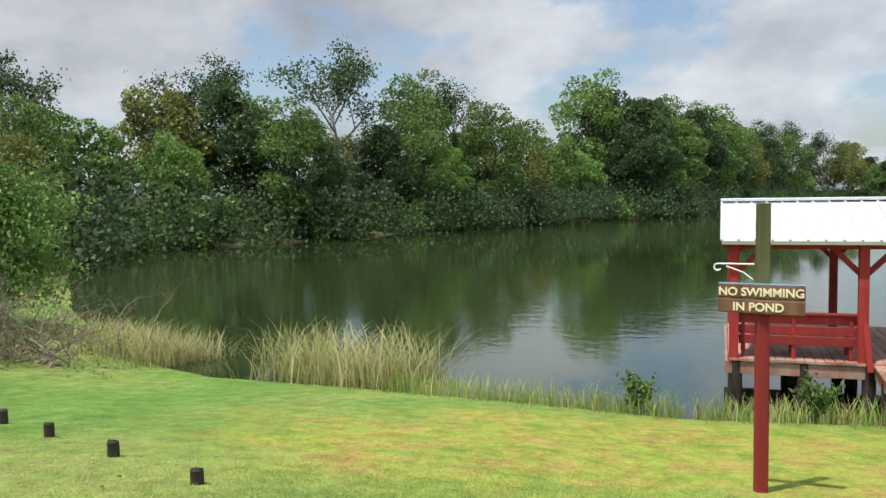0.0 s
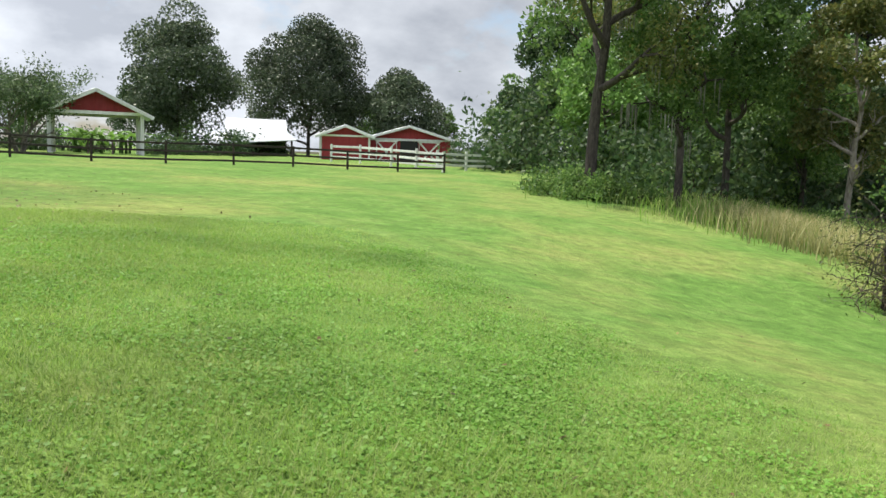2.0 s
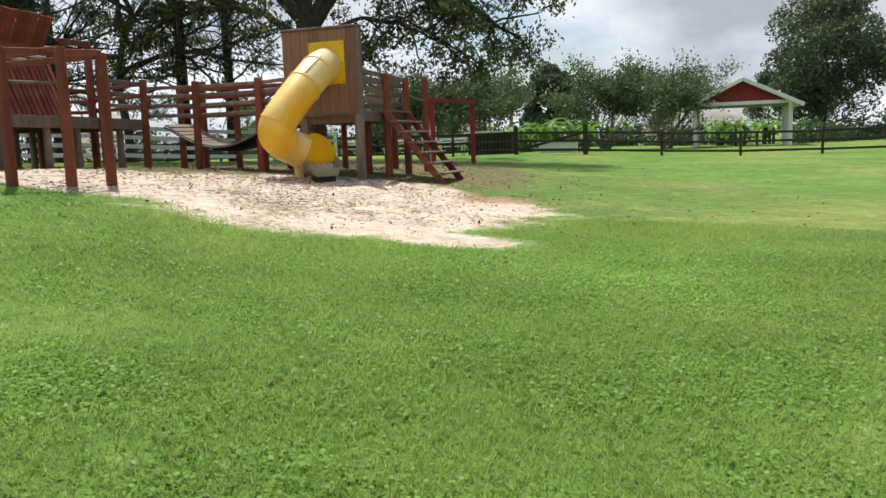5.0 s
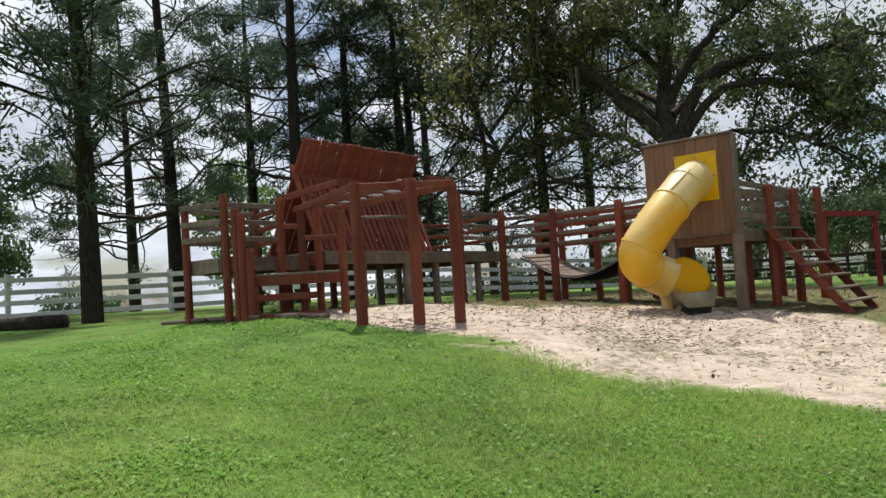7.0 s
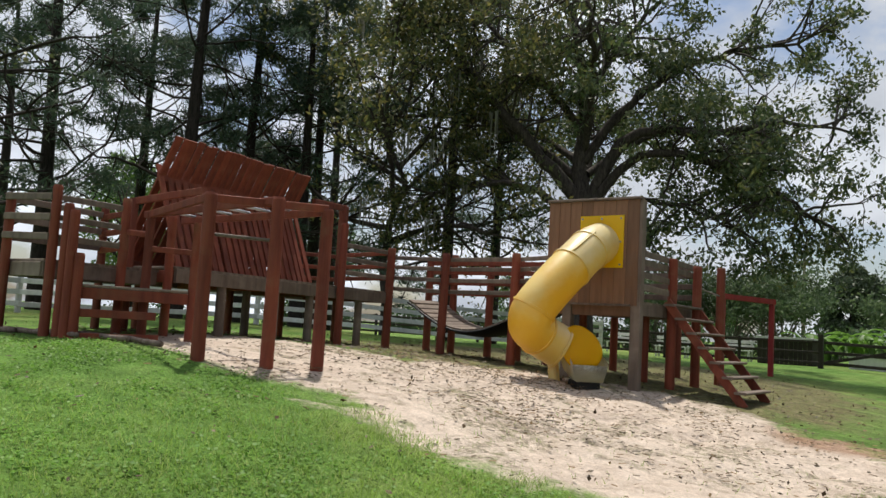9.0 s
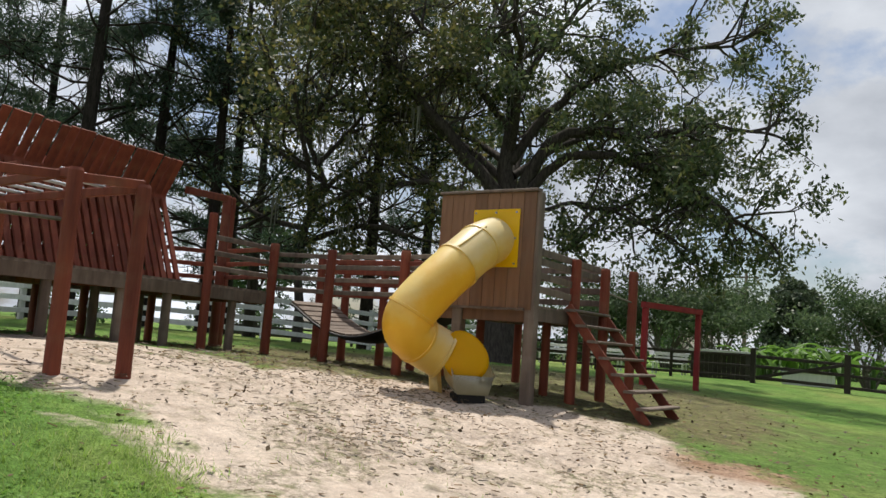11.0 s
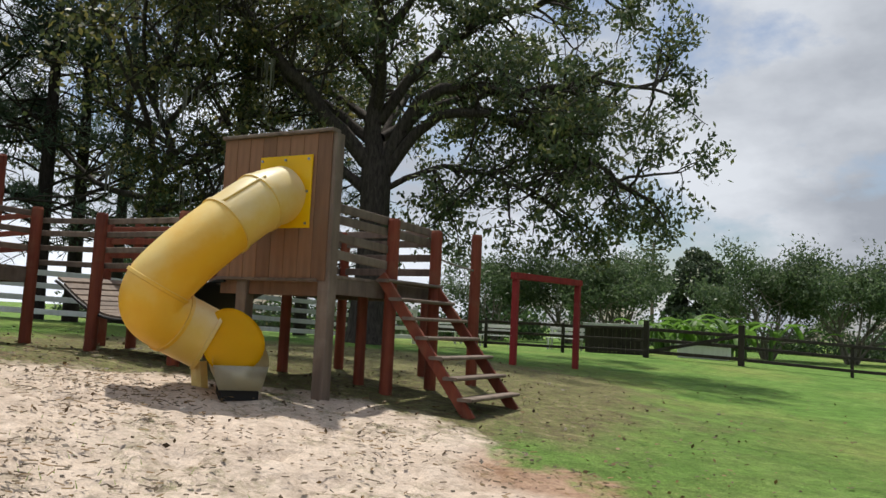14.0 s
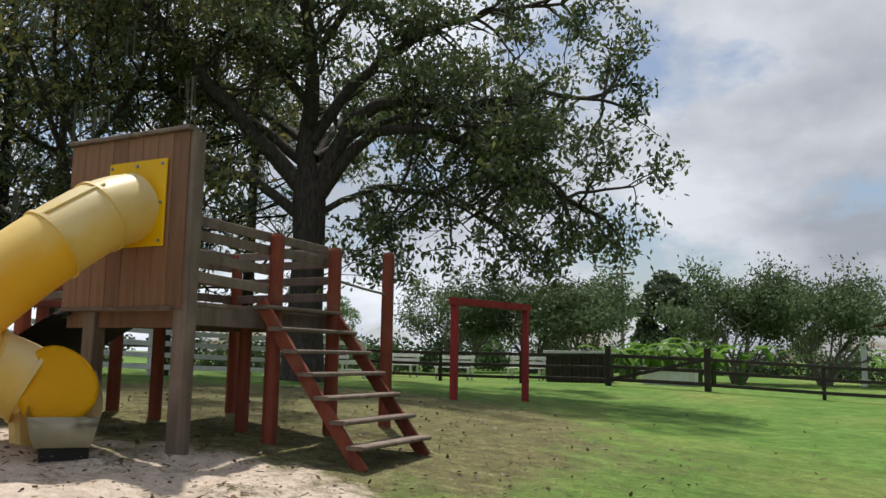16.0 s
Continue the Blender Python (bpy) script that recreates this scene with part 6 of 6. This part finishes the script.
def make_bank_bush():
    rng = np.random.default_rng(8)
    t = thing("willow_bush", "large bright green rounded bush on the bank", "bush", (27.4, -5.2, gz(27.4, -5.2)))
    out, tips = [], []
    for k in range(16):
        a = k * 2.4
        way = np.array([math.cos(a) * 0.24, math.sin(a) * 0.24, 1.0])
        grow(rng, (math.cos(a) * 0.3, math.sin(a) * 0.3, -0.1), way, 2.25, 0.05, 3, out, tips, 0.40, 0.10, 3, 0.56)
    part_mesh("stem", wood_mesh("stem", out, 6, 0.014), M_BARK, t, smooth=True)
    tips = np.array(tips)
    tips = tips * np.array([0.84, 0.84, 1.0])
    low = tips * np.array([1.02, 1.02, 0.45])
    part_mesh("foliage", crown_mesh("foliage", rng, np.concatenate([tips, tips, low]), 26000, 0.24, 0.14, 0.07, 0.25), M_LEAFBRIGHT, t)
    s = thing("dead_trunk", "broken dark tree trunk wrapped in dead vines", "dead tree", (23.5, -6.2, gz(23.5, -6.2)))
    bm = bmesh.new()
    pipe(bm, [(0, 0, -0.2), (0.02, 0.0, 0.6), (-0.06, 0.05, 1.3), (0.05, 0.0, 1.9), (0.1, 0.05, 2.15)], [0.34, 0.30, 0.27, 0.25, 0.10], 14)
    part("trunk", bm, M_BARKDARK, s, smooth=True)
    out, tips = [], []
    for k in range(90):
        a = rng.uniform(0, 6.28)
        grow(rng, (math.cos(a) * 0.28, math.sin(a) * 0.28, rng.uniform(0.3, 2.1)), (math.cos(a), math.sin(a), rng.uniform(-0.9, 0.5)), rng.uniform(0.6, 1.2), 0.014, 1, out, tips, 0.9, -0.4, 3, 0.6)
    part_mesh("vine_tangle", wood_mesh("vine_tangle", out, 4), M_BARK, s)
    part_mesh("vine_leafage", crown_mesh("vine_leafage", rng, tips, 1500, 0.16, 0.09, 0.05), M_LEAFAUTUMN, s)
    b = thing("bramble_thicket", "tangled thicket of dead purple-grey twigs", "bramble", (24.3, -7.6, gz(24.3, -7.6)))
    out, tips = [], []
    for k in range(230):
        p = (rng.normal() * 0.7, rng.normal() * 1.35, 0)
        grow(rng, p, rng.normal(size=3) * np.array([1, 1, 0.4]) + np.array([0, 0, 0.9]), rng.uniform(0.8, 1.5), 0.014, 2, out, tips, 0.9, -0.30, 3, 0.62)
    part_mesh("twig_tangle", wood_mesh("twig_tangle", out, 3), M_DEAD, b)
    tips = np.array(tips)
    part_mesh("creeper_leafage", crown_mesh("creeper_leafage", rng, tips[tips[:, 2] < 0.8], 3000, 0.12, 0.08, 0.05), M_LEAF, b)
    d = thing("bleached_branch", "bare bleached branch lying at the bank", "branch", (24.0, -10.2, gz(24.0, -10.2)))
    out, tips = [], []
    for k in range(5):
        grow(rng, (0, 0.2 * k, 0.05), (-0.3 + 0.1 * k, 0.9 - 0.4 * k, 0.5), 0.9, 0.035, 2, out, tips, 0.8, 0.0, 2, 0.7)
    part_mesh("limb", wood_mesh("limb", out, 6), M_BARKPALE, d, smooth=True)


make_bank_bush()


# ---- reeds and grasses


def blades(rng, x, y, h, w, lean):
    """Curved blades of three quads, rooted on the ground."""
    n = len(x)
    z = ground_z(x, y)
    a = rng.uniform(0, 6.28, n)
    out = np.stack([np.cos(a), np.sin(a)], 1) * (h * lean * rng.uniform(0.2, 1.2, n))[:, None]
    s = np.stack([-np.sin(a), np.cos(a)], 1) * (w / 2)[:, None]
    root = np.stack([x, y], 1)
    rows = []
    for u, f in ((0.0, 1.0), (0.45, 0.8), (0.8, 0.5), (1.0, 0.12)):
        c = root + out * u * u
        zz = (z + h * (u - 0.12 * u * u * lean) - 0.02)[:, None]
        rows.append(np.concatenate([c - s * f, zz], 1))
        rows.append(np.concatenate([c + s * f, zz], 1))
    v = np.stack(rows, 1).reshape(-1, 3)
    b = np.arange(n)[:, None] * 8
    f = np.concatenate([b + np.array([[0, 1, 3, 2]]), b + np.array([[2, 3, 5, 4]]), b + np.array([[4, 5, 7, 6]])], 0)
    return v, f


def stuff(name, label, category, v, f, material):
    ob = part_mesh(name, mesh_arrays(name, v, f), material)
    return tagged(ob, label, category, kind="stuff")


def shore_point(s):
    """A point s metres along the near bank, from the dock northwards."""
    line = [(21.0, -30), (21.6, -22), (23.3, -17.5), (24.9, -13.5), (27.4, -10.0), (33, -5), (46, 3)]
    for (ax, ay), (bx, by) in zip(line, line[1:]):
        ln = math.hypot(bx - ax, by - ay)
        if s <= ln:
            return ax + (bx - ax) * s / ln, ay + (by - ay) * s / ln, -(by - ay) / ln, (bx - ax) / ln
        s -= ln
    return bx, by, 0.0, 1.0


def make_reeds():
    rng = np.random.default_rng(17)

    def band(n, s0, s1, off, wid):
        q = [shore_point(s) for s in rng.uniform(s0, s1, n)]
        o = off + rng.normal(size=n) * wid
        return np.array([a + c * k for (a, b, c, d), k in zip(q, o)]), np.array([b + d * k for (a, b, c, d), k in zip(q, o)])

    x, y = band(1500, 12.6, 16.3, 0.0, 0.48)
    v, f = blades(rng, x, y, rng.uniform(0.35, 1.35, len(x)) ** 1.2, np.full(len(x), 0.018), 0.95)
    stuff("tall_reeds", "tall pale reeds in a dense clump at the water", "reeds", v, f, M_REED)
    x, y = band(1900, 18.4, 22.5, 0.4, 0.6)
    v, f = blades(rng, x, y, rng.uniform(0.35, 0.95, len(x)), np.full(len(x), 0.018), 1.0)
    stuff("dry_grass", "dry straw-coloured grass drooping over the bank", "grass", v, f, M_REED)
    x, y = band(1900, 2.0, 12.5, 0.55, 0.40)
    v, f = blades(rng, x, y, rng.uniform(0.12, 0.48, len(x)), np.full(len(x), 0.014), 0.6)
    stuff("bank_grass", "thin mixed grass along the water's edge", "grass", v, f, M_REED)
    x, y = rng.normal(29.0, 1.1, 5200), rng.normal(1.2, 1.9, 5200)
    v, f = blades(rng, x, y, rng.uniform(0.4, 1.0, len(x)), np.full(len(x), 0.03), 0.6)
    stuff("marsh_grass", "golden dry marsh grass below the trees", "grass", v, f, M_REED)
    x, y = rng.normal(31.0, 2.5, 3500), rng.normal(4.6, 2.2, 3500)
    v, f = blades(rng, x, y, rng.uniform(0.3, 0.8, len(x)), np.full(len(x), 0.03), 0.6)
    stuff("rough_grass", "rough green grass under the trees", "grass", v, f, M_BLADE)
    x, y = band(900, 2.0, 13.0, 0.9, 0.3)
    v, f = blades(rng, x, y, rng.uniform(0.2, 0.5, len(x)), np.full(len(x), 0.016), 0.5)
    stuff("green_bank_grass", "green grass tufts along the bank", "grass", v, f, M_BLADE)
    # two leafy weeds by the water
    for s, h in ((6.4, 0.45), (8.6, 0.4), (3.2, 0.4)):
        a, b, c, d = shore_point(s)
        px, py = a + c * 0.9, b + d * 0.9
        t = thing("bank_weed", "upright leafy weed on the bank", "plant", (px, py, gz(px, py)))
        out, tips = [], []
        for k in range(5):
            grow(rng, (0, 0, 0), (rng.normal() * 0.25, rng.normal() * 0.25, 1), h, 0.008, 1, out, tips, 0.3, 0.2, 2, 0.5)
        part_mesh("stalk", wood_mesh("stalk", out, 4), M_LEAF, t)
        part_mesh("leafage", crown_mesh("leafage", rng, [p for q, _ in out for p in q[1:]], 420, 0.05, 0.10, 0.045), M_LEAF, t)["kind"] = "stuff"


make_reeds()


def sand_inside(x, y):
    return np.minimum(np.minimum(np.hypot((x - 1.3) / 3.7, (y + 3.1) / 3.75), np.hypot((x + 2.0) / 3.1, (y + 4.6) / 2.0)), np.hypot((x - 3.9) / 1.3, (y + 5.7) / 0.8))


def make_lawn():
    rng = np.random.default_rng(29)
    # short blades near the walk, thinning out with distance
    path = np.array([(8.4, -19.5), (7.9, -17.6), (7.2, -16), (6.4, -14.5), (5.6, -13.2), (5.7, -11.5), (5.5, -9.3), (5.8, -7.2), (5.8, -5.8)])
    n = 1500000
    x, y = rng.uniform(-3, 16, n), rng.uniform(-23, -3, n)
    dist = np.min(np.hypot(x[:, None] - path[None, :, 0], y[:, None] - path[None, :, 1]), 1)
    keep = rng.uniform(size=n) < np.clip(1.15 - dist / 6.5, 0.0, 0.8)
    s = sand_inside(x, y) + 0.10 * np.sin(x * 2.1) * np.sin(y * 1.7) + 0.11 * np.sin(x * 5.3 + y * 2.1) * np.sin(y * 4.7 - x * 1.3)
    keep &= rng.uniform(size=n) < np.clip((s - 0.84) / 0.2, 0.012, 1.0)
    patch = np.sin(x * 1.3 + 0.7 * np.sin(y * 0.9)) * np.sin(y * 1.1 + 0.5) + rng.normal(size=n) * 0.5
    keep &= patch > -1.1
    x, y = x[keep], y[keep]
    m = len(x)
    z = ground_z(x, y)
    a = rng.uniform(0, 6.28, m)
    h = rng.uniform(0.018, 0.062, m) * (1 + 0.25 * np.sin(x * 0.8) * np.sin(y * 0.7))
    w = rng.uniform(0.0026, 0.0050, m)
    sx, sy = -np.sin(a) * w, np.cos(a) * w
    bend = h * rng.uniform(0.5, 1.8, m)
    lx, ly = np.cos(a) * bend, np.sin(a) * bend
    v = np.stack([np.stack([x - sx, y - sy, z - 0.01], 1), np.stack([x + sx, y + sy, z - 0.01], 1), np.stack([x + lx, y + ly, z + h], 1)], 1).reshape(-1, 3)
    stuff("lawn_blades", "short green lawn grass near the walk", "grass", v, np.arange(3 * m).reshape(m, 3), M_LAWN)
    # low broad-leaved weeds in darker patches
    k = 150000
    c = np.stack([rng.uniform(-4, 13, 620), rng.uniform(-17, -5, 620)], 1)
    c = c[sand_inside(c[:, 0], c[:, 1]) > 1.05]
    idx = rng.integers(0, len(c), k)
    p = c[idx] + rng.normal(size=(k, 2)) * 0.24
    z = ground_z(p[:, 0], p[:, 1]) + rng.uniform(0.004, 0.040, k)
    pos = np.column_stack([p, z])
    d = unit(rng.normal(size=(k, 3)) * np.array([1, 1, 0.3]))
    wv = unit(np.cross(d, np.array([0, 0, 1.0]) + rng.normal(size=(k, 3)) * 0.35))
    ln = rng.uniform(0.016, 0.040, (k, 1))
    v = np.stack([pos - d * ln / 2, pos + wv * ln * 0.42, pos + d * ln / 2, pos - wv * ln * 0.42], 1).reshape(-1, 3)
    f = np.arange(4 * k).reshape(k, 4)
    stuff("clover", "dark green clover patches in the lawn", "weeds", v, f, M_CLOVER)
    # fallen leaves
    k = 5200
    x = np.concatenate([rng.normal(-1.0, 4.0, 4500), rng.uniform(-2, 16, 700)])
    y = np.concatenate([rng.normal(0.5, 4.2, 4500), rng.uniform(-19, 14, 700)])
    p = np.column_stack([x, y, ground_z(x, y) + 0.025])
    d = rng.normal(size=(k, 3)) * np.array([1, 1, 0.25])
    d = unit(d)
    wv = unit(np.cross(d, np.array([0, 0, 1.0]) + rng.normal(size=(k, 3)) * 0.3))
    ln = rng.uniform(0.03, 0.075, (k, 1))
    v = np.stack([p - d * ln / 2, p + wv * ln * 0.3, p + d * ln / 2, p - wv * ln * 0.3], 1).reshape(-1, 3)
    stuff("fallen_leaves", "brown fallen leaves scattered on sand and grass", "leafage", v, np.arange(4 * k).reshape(k, 4), M_FALLEN)

    # twigs and bark crumbs on the sand, in drifts
    k = 3000
    c = np.column_stack([rng.normal(-1.2, 2.6, 60), rng.normal(-3.2, 2.0, 60)])
    p = c[rng.integers(0, 60, k)] + rng.normal(size=(k, 2)) * np.array([0.5, 0.3])
    p[:700] = np.column_stack([rng.normal(0.0, 3.2, 700), rng.normal(-2.8, 2.6, 700)])
    pos = np.column_stack([p, ground_z(p[:, 0], p[:, 1]) + 0.03])
    a = rng.uniform(0, 6.28, k)
    d = np.column_stack([np.cos(a), np.sin(a), rng.normal(size=k) * 0.15])
    s = np.column_stack([-np.sin(a), np.cos(a), np.zeros(k)])
    ln, wd = rng.uniform(0.015, 0.09, (k, 1)), rng.uniform(0.004, 0.010, (k, 1))
    up = np.array([0, 0, 0.008])
    v = np.stack([pos - d * ln / 2 - s * wd, pos + d * ln / 2 - s * wd * 0.5, pos + d * ln / 2 + up, pos - d * ln / 2 + up, pos + d * ln / 2 + s * wd * 0.5, pos - d * ln / 2 + s * wd], 1).reshape(-1, 3)
    q = np.arange(k)[:, None] * 6
    stuff("twig_litter", "dark twigs and bark crumbs strewn over the sand", "twigs", v, np.concatenate([q + np.array([[0, 1, 2, 3]]), q + np.array([[3, 2, 4, 5]])]), M_FALLEN)


make_lawn()
